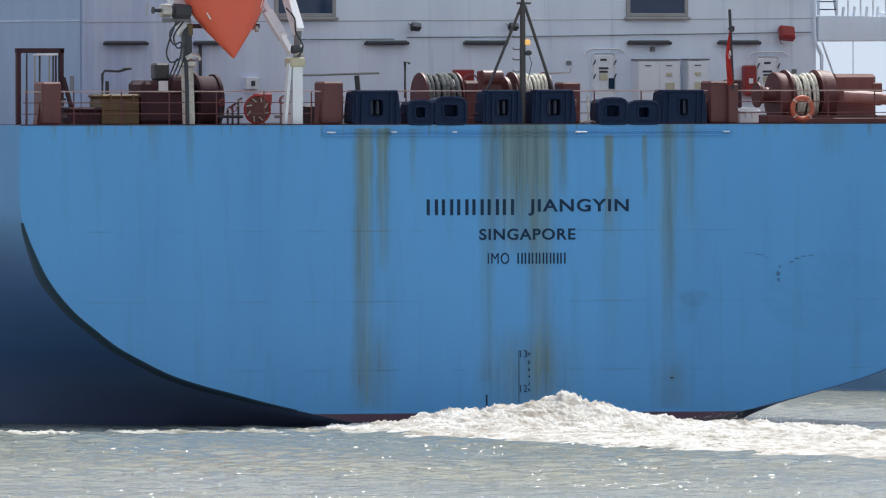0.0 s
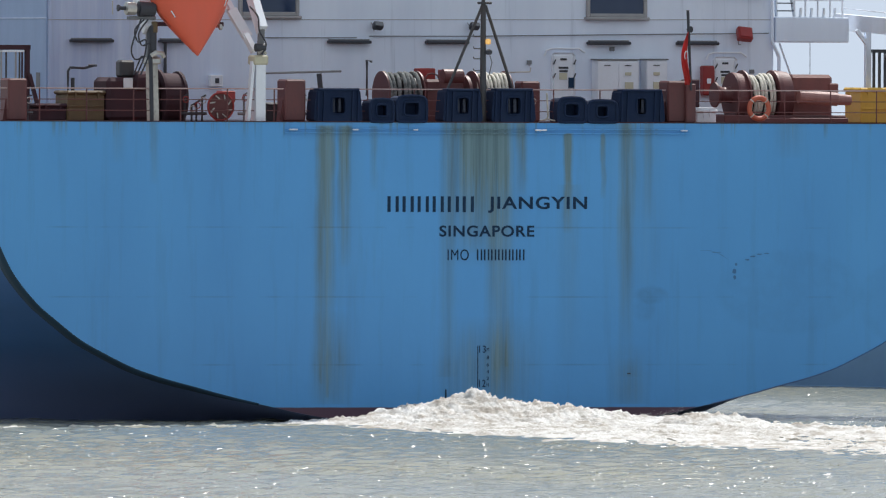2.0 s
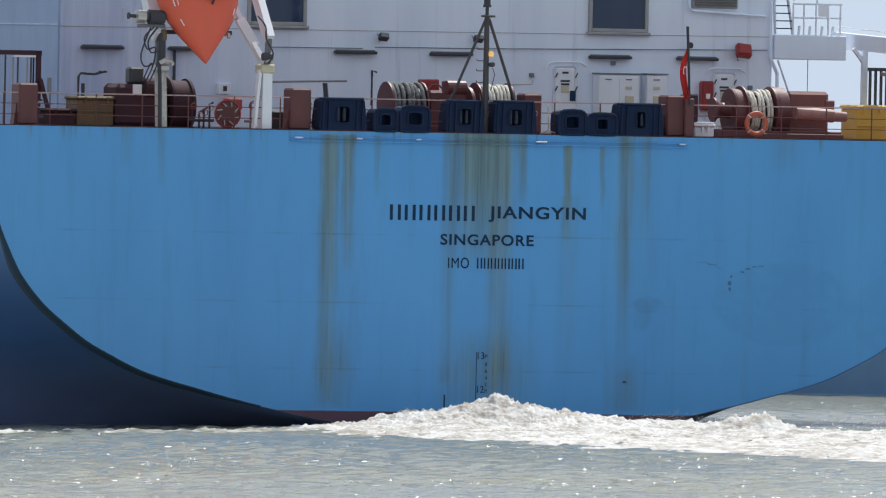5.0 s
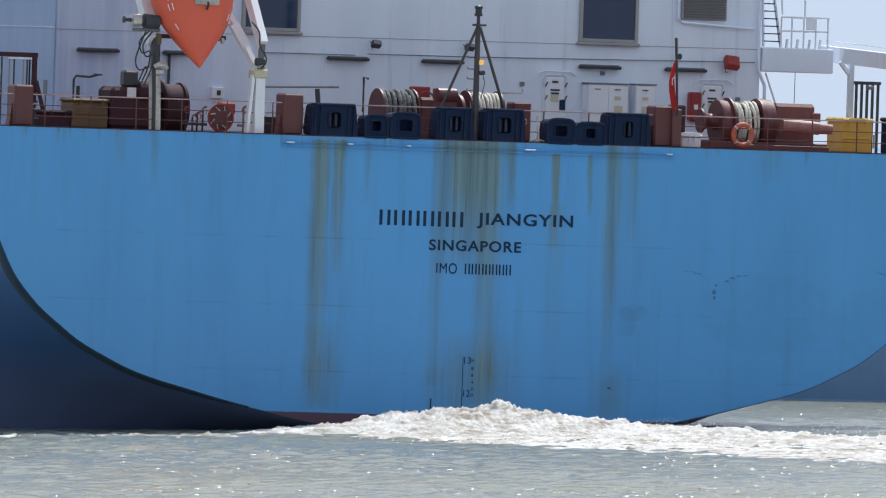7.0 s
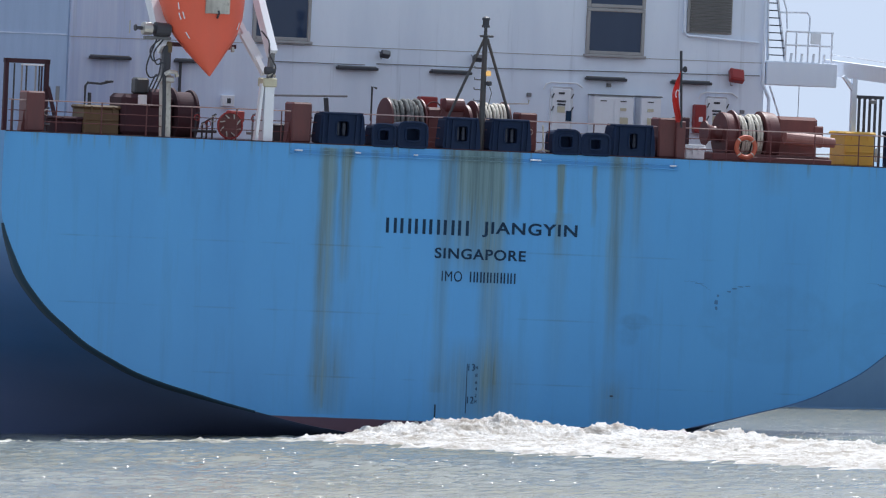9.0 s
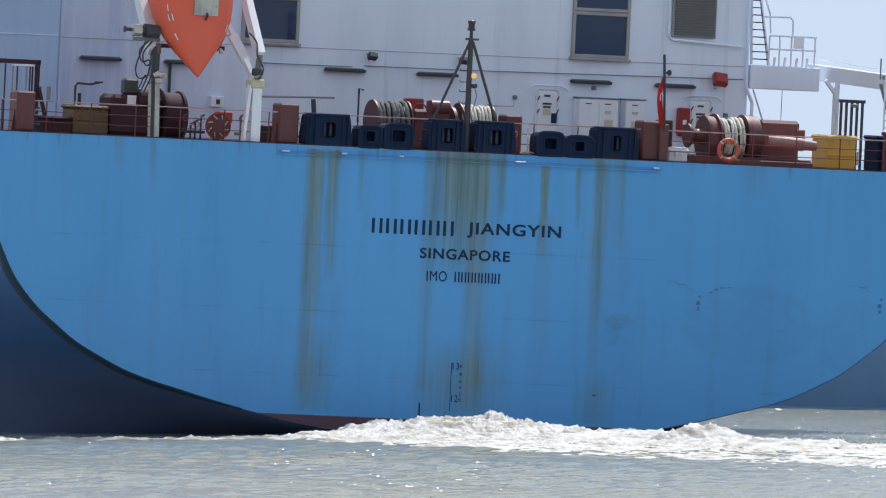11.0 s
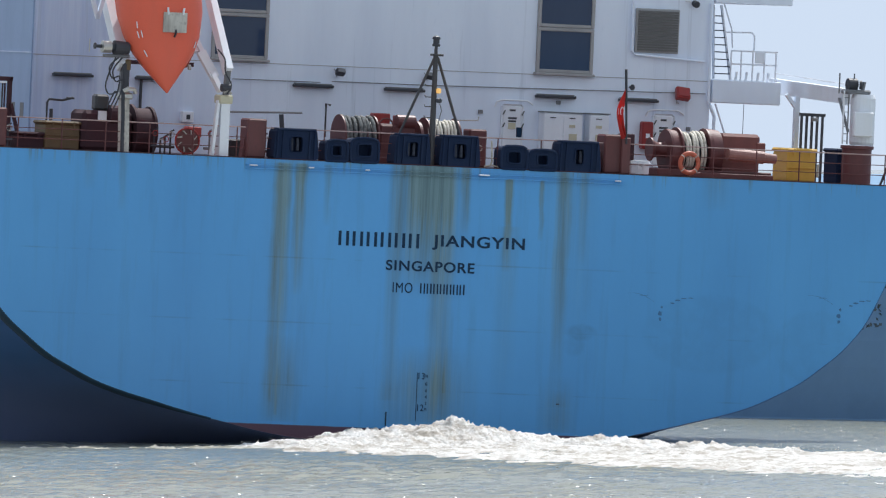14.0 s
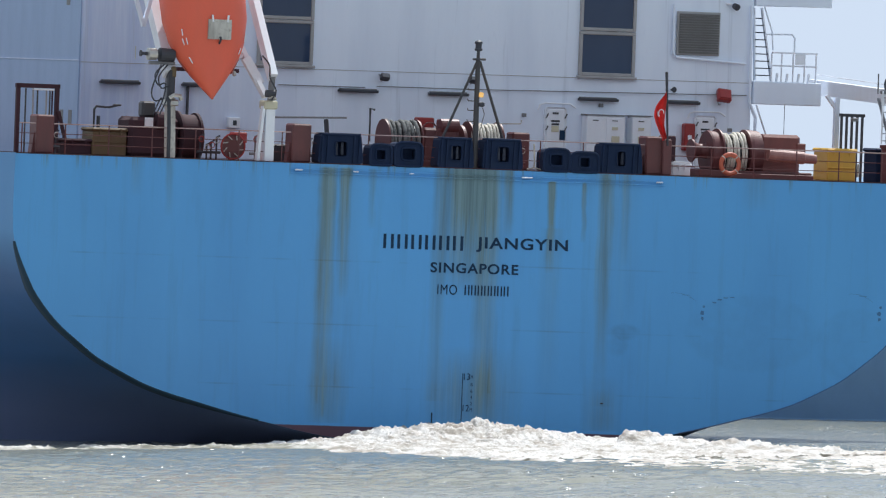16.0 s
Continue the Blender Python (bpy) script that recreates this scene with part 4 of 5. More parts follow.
part("leg", beam((-10.36, 0.4, DECK_Z), (-10.42, 0.4, 10.35), 0.26, 0.3), STAINED, ramp, "rust-stained white leg")
part("leg", beam((-7.06, 0.4, DECK_Z), (-7.06, 0.4, 10.35), 0.3, 0.4), WHITE_CLEAN, ramp)
part("leg_head", box(-7.3, -6.84, 0.15, 0.65, 10.1, 10.38, 0.04), LABEL, ramp)
part("leg_tube", tube([(-10.5, 0.15, DECK_Z), (-10.52, 0.15, 9.6), (-10.56, 0.15, 10.5)], 0.06), BLACK, ramp, "dark tube along the leg")
part("leg_head", box(-10.6, -10.2, 0.15, 0.65, 10.1, 10.3, 0.04), STEEL, ramp)
part("knee", beam((-7.44, 0.3, DECK_Z), (-7.28, 0.3, 10.2), 0.09, 0.2), WHITE_CLEAN, ramp)
for sx, xa in ((-1, -10.5), (1, -6.99)):
    part("ramp_rail", beam((xa, 0.3, 11.1), (xa - 0.02, 3.2, 14.8), 0.34 if sx < 0 else 0.22, 0.4), WHITE_CLEAN, ramp)
    part("ramp_link", beam((xa - 0.02, 0.4, 10.3), (xa, 0.35, 11.2), 0.14, 0.2), GREY, ramp)
part("brace", beam((-7.12, 0.6, 10.5), (-7.85, 2.2, 12.8), 0.16, 0.2), WHITE_CLEAN, ramp)
part("brace", beam((-7.2, 0.9, 10.9), (-7.6, 1.2, 11.7), 0.3, 0.14), WHITE_CLEAN, ramp)
part("brace", beam((-7.6, 1.5, 11.7), (-7.95, 1.9, 12.35), 0.3, 0.14), WHITE_CLEAN, ramp)
part("brace", beam((-11.0, 1.5, 12.6), (-11.45, 1.5, 14.0), 0.12, 0.12), WHITE, ramp)
part("brace", beam((-11.0, 1.5, 12.6), (-10.65, 1.5, 14.0), 0.12, 0.12), WHITE, ramp)
part("cross_beam", beam((-9.4, 2.6, 11.28), (-7.3, 2.6, 11.28), 0.13, 0.13), DARK_RED, ramp)
part("arm_hose", tube(smooth_curve([(-7.1, 0.05, 10.4), (-6.98, 0.0, 10.7), (-7.16, 0.1, 11.1), (-7.12, 0.3, 11.5), (-7.3, 0.5, 11.8)], 4), 0.025), BLACK, ramp)
part("arm_shackle", tube([(-7.2, 0.1, 10.45), (-7.05, 0.05, 10.55), (-6.95, 0.1, 10.42)], 0.05), STEEL, ramp)
part("arm_pin", lathe([(0, 0.05), (0, 0.12), (0.3, 0.12), (0.32, 0.05)], (-7.28, 0.1, 10.6), (1, 0, 0), 12), BLACK, ramp)
# winch motor and hoses at the head of the stained leg
motor = part("winch_motor", lathe([(0, 0.08), (0.02, 0.2), (0.5, 0.22), (0.52, 0.14), (0.62, 0.14), (0.64, 0.18), (0.86, 0.18), (0.9, 0.06), (1.1, 0.05), (1.12, 0.1), (1.16, 0.1)], (-10.4, 0.2, 11.7), (-1, 0, 0.03), 14), BLACK, ramp, "black winch motor")
part("motor_cover", lathe([(0, 0.1), (0.02, 0.19), (0.3, 0.19), (0.32, 0.08)], (-11.0, 0.2, 11.72), (-1, 0, 0), 12), STEEL, ramp)
part("motor_handle", tube([(-11.72, 0.2, 11.55), (-11.72, 0.2, 11.95)], 0.02), STEEL, ramp)
part("motor_bracket", box(-11.2, -10.35, 0.2, 0.4, 11.4, 11.5, 0.02), GREY, ramp)
for k, (dx, dz) in enumerate(((0.0, 0.0), (0.12, -0.1), (-0.1, -0.5))):
    part("hose", tube(smooth_curve([(-10.75 + dx, 0.15, 11.4), (-11.05 + dx, 0.12, 11.1 + dz), (-10.95 + dx, 0.12, 10.75 + dz), (-10.7 + dx, 0.12, 10.8 + dz), (-10.75 + dx, 0.14, 10.3), (-10.95 + dx, 0.2, 9.8)], 4), 0.025), BLACK, ramp)
part("valve", box(-10.58, -10.36, 0.1, 0.4, 10.45, 11.25, 0.05), BLACK, ramp)
part("valve_cap", box(-10.5, -10.34, 0.08, 0.3, 11.0, 11.35, 0.04), DULL_YELLOW, ramp)
part("shackle", tube([(-10.55, 0.12, 10.35), (-10.4, 0.08, 10.45), (-10.2, 0.08, 10.42), (-10.15, 0.1, 10.3)], 0.07), STEEL, ramp)


# ---- mooring winches ----
def drum(w, x0, x1, y, z, r, rope, rope_mat, flange_mat=RED_DECK):
    part("drum_flange", lathe([(0, 0.1), (0, r), (0.05, r), (0.05, 0.1)], (x0, y, z), (1, 0, 0), 28), flange_mat, w)
    part("drum_flange", lathe([(0, 0.1), (0, r), (0.05, r), (0.05, 0.1)], (x1 - 0.05, y, z), (1, 0, 0), 28), flange_mat, w)
    part("drum_core", lathe([(0, rope * 0.78), (x1 - x0 - 0.12, rope * 0.78)], (x0 + 0.06, y, z), (1, 0, 0), 24), BLACK, w, "dark drum under the rope")
    pitch = 0.15 if rope_mat is ROPE_DARK else 0.115
    turns = max(3, int((x1 - x0 - 0.1) / pitch))
    bm = bmesh.new()
    for i in range(turns):
        cx = x0 + 0.05 + (x1 - x0 - 0.1) * (i + 0.5) / turns
        big = rope * (0.9 + (0.2 if rope_mat is ROPE_DARK else 0.08) * random.random())
        lean, tip = random.uniform(0.05, 0.16), random.uniform(0, 6.28)
        ring = [(cx + lean * math.cos(a + tip * 0.2 - 0.4) * 0.6, y + big * math.cos(a), z + big * math.sin(a) * (1 + 0.03 * math.sin(3 * a + tip))) for a in (k * math.pi / 14 for k in range(28))]
        tube(ring, [pitch * (0.40 + 0.07 * (k % 2)) for k in range(28)], 7, bm, closed=True)
    part("rope_winding", bm, rope_mat, w, "coiled mooring rope", smooth=True)


random.seed(7)
win = thing("mooring_winch", (-0.2, 3.0, DECK_Z), "red-oxide mooring winch with grey and pale rope drums", "winch", "mooring winches")
drum(win, -2.15, -0.98, 3.0, 9.25, 0.68, 0.64, ROPE_DARK)
drum(win, 0.72, 1.8, 3.0, 9.25, 0.70, 0.63, ROPE_PALE)
part("gear_case", box(-0.95, 0.3, 2.5, 3.5, DECK_Z, 9.7, 0.08), RED_DECK, win)
part("motor", lathe([(0, 0.15), (0, 0.22), (0.6, 0.22), (0.64, 0.15)], (-0.35, 2.6, 9.78), (1, 0, 0), 16), RED_DECK, win)
part("control_box", box(-0.75, -0.2, 3.5, 3.9, 9.6, 10.02, 0.03), BRIGHT_RED, win)
part("control_box", box(0.02, 0.5, 3.5, 3.9, 9.55, 9.98, 0.03), BRIGHT_RED, win)
part("brake_guard", lathe([(0, 0.1), (0, 0.62), (0.1, 0.62), (0.1, 0.1)], (0.45, 3.0, 9.2), (1, 0, 0), 24), RED_DECK, win)
part("brake_wheel", tube([(-0.75 + 0.25 * math.cos(a), 2.45, 9.62 + 0.25 * math.sin(a)) for a in (k * math.pi / 6 for k in range(12))], 0.025, 6, closed=True), RED_DECK, win)
part("winch_bed", box(-2.6, 2.5, 2.4, 3.6, DECK_Z, 8.65, 0.03), RED_DECK, win)
part("bearing_stand", box(2.2, 2.8, 2.7, 3.3, DECK_Z, 9.65, 0.05), RED_DECK, win)
part("rope_guide", tube([(-2.75, 2.6, 9.2), (-2.75, 2.6, 10.25), (-2.6, 2.6, 10.2)], 0.04), BLACK, win)
part("guide_bar", tube([(1.5, 2.3, 9.9), (2.3, 2.3, 9.93), (2.32, 2.3, 10.05)], 0.025), STEEL, win)

win2 = thing("mooring_winch", (10.5, 3.0, DECK_Z), "red-oxide mooring winch with pale rope beside a lifebuoy", "winch", "mooring winches")
part("warping_head", lathe([(0, 0.1), (0, 0.37), (0.05, 0.38), (0.14, 0.27), (0.3, 0.22), (0.5, 0.24), (0.6, 0.32), (0.66, 0.34), (0.72, 0.38)], (8.45, 3.0, 9.27), (1, 0, 0), 24), RED_DECK, win2, smooth=False)
part("brake_drum", lathe([(0, 0.3), (0, 0.7), (0.06, 0.72), (0.42, 0.66), (0.48, 0.5)], (8.98, 3.0, 9.22), (1, 0, 0), 28), RED_DECK, win2)
part("brake_band", lathe([(0, 0.3), (0, 0.76), (0.1, 0.78), (0.42, 0.74), (0.48, 0.6)], (10.3, 3.0, 9.22), (1, 0, 0), 28), RED_DECK, win2)
drum(win2, 9.32, 10.32, 3.0, 9.22, 0.78, 0.66, ROPE_PALE)
part("gear_case", box(10.72, 12.1, 2.6, 3.6, DECK_Z + 0.1, 9.88, 0.1), SUNLIT_RED, win2)
part("gear_case_flange", box(11.95, 12.26, 2.55, 3.65, 9.3, 9.62, 0.03), SUNLIT_RED, win2)
part("hydraulic_motor", lathe([(0, 0.12), (0, 0.2), (1.2, 0.2), (1.22, 0.17), (1.62, 0.15), (1.66, 0.05)], (10.7, 1.9, 9.22), (1, -0.05, -0.06), 18), MOTOR_RED, win2)
part("winch_bed", box(8.5, 12.4, 2.3, 3.6, DECK_Z, 8.68, 0.03), RED_DECK, win2)
part("bed_rail", box(9.4, 12.3, 1.9, 2.05, DECK_Z, 8.6, 0.02), RED_DECK, win2)
part("winch_foot", box(9.2, 9.5, 2.5, 3.5, DECK_Z, 9.1, 0.05), RED_DECK, win2)

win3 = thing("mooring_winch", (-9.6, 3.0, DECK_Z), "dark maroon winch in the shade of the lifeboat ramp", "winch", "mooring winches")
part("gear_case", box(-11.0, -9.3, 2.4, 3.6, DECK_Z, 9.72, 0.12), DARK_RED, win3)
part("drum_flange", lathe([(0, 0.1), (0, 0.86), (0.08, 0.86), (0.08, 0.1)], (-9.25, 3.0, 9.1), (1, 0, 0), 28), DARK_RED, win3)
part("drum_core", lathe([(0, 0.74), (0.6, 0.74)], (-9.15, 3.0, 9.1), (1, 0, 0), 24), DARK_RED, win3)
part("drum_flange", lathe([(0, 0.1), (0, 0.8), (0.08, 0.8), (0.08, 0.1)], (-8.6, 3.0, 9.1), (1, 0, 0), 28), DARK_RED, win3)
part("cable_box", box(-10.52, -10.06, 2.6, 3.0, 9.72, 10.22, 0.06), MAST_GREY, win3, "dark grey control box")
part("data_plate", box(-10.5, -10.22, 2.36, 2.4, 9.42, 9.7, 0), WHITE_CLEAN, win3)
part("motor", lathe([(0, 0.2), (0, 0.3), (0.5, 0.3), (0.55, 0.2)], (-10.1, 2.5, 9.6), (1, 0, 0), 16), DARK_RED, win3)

# ---- loose deck gear ----
def lifebuoy(x, y, z, label):
    b = thing("lifebuoy", (x, y, z), label, "lifebuoy", "lifebuoys on the rail")
    part("ring", tube([(x + 0.31 * math.cos(a), y, z + 0.31 * math.sin(a)) for a in (k * math.pi / 14 for k in range(28))], 0.075, 8, closed=True), ORANGE_RED, b, smooth=True)
    for a0 in (0.8, 2.4, 3.9, 5.5):
        part("tape_band", tube([(x + 0.31 * math.cos(a0 + d), y, z + 0.31 * math.sin(a0 + d)) for d in (-0.06, 0, 0.06)], 0.078, 8), STAINED, b)
    return b


lifebuoy(8.72, 0.22, 8.88, "faded orange ring lifebuoy hung on the rail")


def hose_reel(x, z):
    b = thing("hose_reel", (x, 1.2, DECK_Z), "red fire-hose reel with bright fittings behind the rail", "hose reel")
    part("reel_disc", lathe([(0, 0.05), (0, 0.38), (0.06, 0.38), (0.06, 0.05)], (x, 1.2, z), (0, -1, 0), 20), RED_DECK, b)
    part("reel_rim", tube([(x + 0.4 * math.cos(a), 1.12, z + 0.4 * math.sin(a)) for a in (k * math.pi / 12 for k in range(24))], 0.03, 6, closed=True), BRIGHT_RED, b)
    for k in range(8):
        a = k * math.pi / 4 + 0.2
        part("fitting", beam((x + 0.22 * math.cos(a), 1.1, z + 0.22 * math.sin(a)), (x + 0.36 * math.cos(a + 0.3), 1.1, z + 0.36 * math.sin(a + 0.3)), 0.03, 0.04), STEEL, b)
    part("stand", box(x - 0.08, x + 0.08, 1.2, 1.35, DECK_Z, z, 0.01), BRIGHT_RED, b)
    part("reel_box", box(x + 0.15, x + 0.62, 1.5, 1.9, 9.0, 9.34, 0.03), BRIGHT_RED, b)
    return b


hose_reel(-7.95, 8.88)


def bin_box(x0, x1, y0, y1, z1, mat, label, group=""):
    b = thing("storage_bin", ((x0 + x1) / 2, (y0 + y1) / 2, DECK_Z), label, "bin", group)
    part("bin_body", box(x0, x1, y0, y1, DECK_Z, z1 - 0.12, 0.03), mat, b)
    part("bin_lid", box(x0 - 0.05, x1 + 0.05, y0 - 0.05, y1 + 0.05, z1 - 0.12, z1, 0.05), mat, b)
    for x in (x0 + 0.2, x1 - 0.24):
        part("bin_hinge", box(x, x + 0.06, y0 - 0.07, y0 - 0.04, z1 - 0.25, z1 - 0.03, 0), mat, b)
    part("bin_rib", box(x0 + 0.02, x1 - 0.02, y0 - 0.03, y0, 8.85, 8.9, 0.01), mat, b)
    return b


bin_box(13.85, 14.84, 4.6, 5.8, 9.5, YELLOW, "bright yellow steel storage bin with a hinged lid")
bin_box(14.62, 15.25, 2.3, 3.4, 9.55, FAIRLEAD, "dark blue storage bin beside the crane pedestal")
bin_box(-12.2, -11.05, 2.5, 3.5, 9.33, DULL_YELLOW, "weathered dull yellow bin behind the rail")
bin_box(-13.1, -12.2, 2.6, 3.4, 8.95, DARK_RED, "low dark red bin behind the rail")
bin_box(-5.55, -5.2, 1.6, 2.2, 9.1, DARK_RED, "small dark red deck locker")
bin_box(6.93, 7.56, 0.7, 1.1, 8.86, WHITE_CLEAN, "low white-painted steel deck locker")
bin_box(-8.8, -8.15, 3.9, 4.6, 9.2, GREY, "grey machinery box in the shade")
bin_box(-6.4, -5.7, 2.0, 2.6, 9.0, BLACK, "black steel deck locker behind the rail")

# pipework and valves behind the rail
def pipe_stand(x, label, mat, seed):
    rng = random.Random(seed)
    p = thing("valve_stand", (x, 2.0, DECK_Z), label, "valves", "valve stands on the mooring deck")
    for k in range(4):
        dx = (k - 1.5) * 0.17 + rng.uniform(-0.04, 0.04)
        top = DECK_Z + rng.uniform(0.35, 0.8)
        part("riser", tube([(x + dx, 2.0, DECK_Z), (x + dx, 2.0, top), (x + dx + 0.1, 1.95, top + 0.05)], 0.035), mat, p)
        part("valve_wheel", tube([(x + dx + 0.09 * math.cos(a), 1.9, top - 0.1 + 0.09 * math.sin(a)) for a in (j * math.pi / 4 for j in range(8))], 0.016, 5, closed=True), STEEL if k % 2 else BRIGHT_RED, p)
    part("manifold", tube([(x - 0.4, 2.0, DECK_Z + 0.22), (x + 0.4, 2.0, DECK_Z + 0.22)], 0.05), mat, p)


pipe_stand(-8.45, "dark valve stand with small handwheels", BLACK, 1)
pipe_stand(-6.65, "dark pipe stand with bright fittings beside the ramp leg", GREY, 2)
pipe_stand(-5.25, "low pipe stand with worn fittings", BLACK, 3)
pipe_stand(1.95, "red-oxide valve stand behind the chocks", RED_DECK, 4)
pipe_stand(7.2, "grey valve stand beside the red post", GREY, 5)
pipe_stand(-13.9, "dark valve stand under the portal frame", BLACK, 6)

# gangway gantry beside the port-side post
gate = thing("gangway_frame", (-13.6, 3.0, DECK_Z), "dark red portal frame over the mooring deck", "gantry")
for x in (-14.6, -13.28):
    part("portal_post", beam((x, 3.0, DECK_Z), (x, 3.0, 10.62), 0.12, 0.14), DARK_RED, gate)
part("portal_beam", beam((-14.68, 3.0, 10.58), (-13.2, 3.0, 10.58), 0.14, 0.14), DARK_RED, gate)
for x, mat in ((-14.3, MAST_GREY), (-14.05, GREY_FRAME), (-13.9, MAST_GREY), (-13.6, GREY_FRAME), (-13.48, MAST_GREY), (-13.4, DARK_RED)):
    part("portal_bar", tube([(x, 3.1, DECK_Z), (x, 3.1, 10.5)], 0.028), mat, gate)
part("portal_lamp", box(-14.1, -13.4, 2.9, 3.1, 10.44, 10.5, 0.01), WHITE_CLEAN, gate)
part("portal_brace", beam((-12.9, 2.8, DECK_Z), (-13.25, 2.9, 9.8), 0.1, 0.1), DARK_RED, gate)
lampost = thing("goose_neck_vent", (-12.0, 3.0, DECK_Z), "thin dark pipe bent over at its head", "vent pipe")
part("bent_pipe", tube([(-12.0, 3.0, DECK_Z), (-12.0, 3.0, 9.9), (-11.93, 3.0, 10.0), (-11.5, 3.0, 9.98), (-11.15, 3.0, 10.07)], 0.04), BLACK, lampost)
part("pipe_head", box(-11.35, -11.1, 2.95, 3.05, 10.03, 10.09, 0.01), BLACK, lampost)
part("side_pipe", tube([(-11.85, 3.0, DECK_Z), (-11.85, 3.0, 9.7)], 0.06), BLACK, lampost)
boom = thing("rope_boom", (-4.8, 3.0, DECK_Z), "thin grey boom propped behind the chocks", "boom")
part("spar", tube([(-6.0, 3.0, 9.85), (-3.4, 3.0, 9.92)], 0.035), GREY, boom)
part("prop", beam((-3.95, 3.0, DECK_Z), (-4.1, 3.0, 9.85), 0.12, 0.1), BLACK, boom)

# ---- deck crane and gate on the starboard quarter ----
crane = thing("deck_crane", (15.0, 1.6, DECK_Z), "white deck crane on a red-oxide pedestal", "crane")
CX, CY = 15.0, 1.6
part("pedestal", lathe([(0, 0.47), (1.1, 0.47), (1.12, 0.53), (1.22, 0.53)], (CX, CY, DECK_Z), (0, 0, 1), 24), RED_DECK, crane)
part("turret", lathe([(0, 0.36), (0.1, 0.4), (1.5, 0.4), (1.62, 0.35)], (CX + 0.14, CY, 9.68), (0, 0, 1), 20), WHITE_CLEAN, crane)
part("machinery_box", box(CX - 0.36, CX + 0.3, CY - 0.6, CY - 0.36, 9.95, 10.75, 0.04), WHITE_CLEAN, crane)
part("ladder", tube([(CX - 0.6, CY - 0.2, 9.7), (CX - 0.6, CY - 0.2, 11.4)], 0.03), WHITE_CLEAN, crane)
part("ladder", tube([(CX - 0.48, CY - 0.3, 9.7), (CX - 0.48, CY - 0.3, 11.4)], 0.025), GREY, crane)
part("jib_head", lathe([(0, 0.1), (0, 0.2), (0.3, 0.2), (0.3, 0.1)], (CX - 0.42, CY, 11.6), (1, 0, 0), 16), BLACK, crane)
part("winch_block", box(CX - 0.55, CX + 0.3, CY - 0.25, CY + 0.25, 11.3, 11.44, 0.04), GREY, crane)
part("sheave", lathe([(0, 0.05), (0, 0.14), (0.08, 0.14), (0.08, 0.05)], (CX - 0.1, CY - 0.2, 11.6), (1, -0.4, 0), 14), BLACK, crane)
part("sheave_bracket", beam((CX + 0.05, CY - 0.1, 11.4), (CX + 0.1, CY - 0.1, 11.7), 0.06, 0.2), GREY, crane)
part("hydraulic_ram", tube([(CX - 0.42, CY - 0.2, 10.1), (CX - 0.52, CY + 0.4, 11.15)], 0.05), GREY, crane)
for k in range(7):
    part("ladder_rung", tube([(CX - 0.6, CY - 0.2, 9.8 + k * 0.23), (CX - 0.48, CY - 0.3, 9.8 + k * 0.23)], 0.015), GREY, crane)
part("aerial", tube([(CX - 0.7, CY, 11.3), (CX - 0.7, CY, 11.95)], 0.025), GREY, crane)
part("aerial", tube([(CX - 0.2, CY, 11.3), (CX - 0.2, CY, 11.95)], 0.025), GREY, crane)
part("jib", beam((CX - 0.3, CY + 0.3, 11.22), (15.5, 10.2, 11.46), 0.3, 0.48), WHITE_CLEAN, crane)
part("jib_rail", tube([(CX - 0.3, CY + 0.3, 11.6), (15.5, 10.0, 11.86)], 0.02), WHITE_CLEAN, crane)
part("jib_knee", beam((14.67, 6.0, 10.75), (14.3, 6.0, 11.2), 0.1, 0.12), WHITE, crane)
part("jib_rest", beam((14.67, 6.0, DECK_Z), (14.67, 6.0, 11.15), 0.16, 0.16), WHITE, crane)

pgate = thing("embarkation_gate", (14.6, 6.0, DECK_Z), "black barred steel gate standing at the ship's side", "gate")
for x in (14.7, 14.88, 15.06, 15.24, 15.42):
    part("gate_bar", beam((x, 5.6, DECK_Z), (x, 5.6, 10.55), 0.07, 0.07), BLACK, pgate)
part("gate_top", beam((14.62, 5.6, 10.58), (15.5, 5.6, 10.58), 0.08, 0.1), BLACK, pgate)
part("gate_lamp", box(15.0, 15.2, 5.4, 5.55, 10.38, 10.5, 0.02), GREY, pgate)
part("gate_chain", tube([(15.3, 5.5, 9.0), (15.25, 5.4, 8.6)], 0.04), STEEL, pgate)
part("rail_brace", beam((15.35, 0.4, DECK_Z), (15.6, 0.4, 9.1), 0.06, 0.06), BLACK, ship)

# ---- water ----
def axis(lo, hi, step, reach):
    pts = list(np.arange(lo, hi + step / 2, step))
    s, a, b = step, lo, hi
    low, high = [], []
    while b < reach or a > -reach:
        s *= 1.35
        a, b = a - s, b + s
        low.append(a)
        high.append(b)
    return np.array(low[::-1] + pts + high)


def wave_height(x, y):
    z = np.zeros_like(x)
    rng = np.random.RandomState(5)
    for k in range(34):
        lam = 0.75 * 1.105 ** k
        a = radians(rng.uniform(-75, 75) + 20)
        amp = 0.0095 * lam ** 0.55 * (1.0 if lam < 1.5 else (1.5 / lam) ** 1.5)
        z += amp * np.sin((x * math.sin(a) + y * math.cos(a)) * 2 * math.pi / lam + rng.uniform(0, 6.28))
    # gusts: rougher and calmer patches
    patch = np.sin(x * 0.21 + 1.3 * np.sin(y * 0.043)) * np.sin(y * 0.057 + 1.1 * np.sin(x * 0.13)) + 0.6 * np.sin(x * 0.53 + y * 0.11)
    calm = np.clip((y - 38) / 25, 0, 1)
    return z * (1.1 + 0.35 * patch) * (1 - 0.7 * calm)


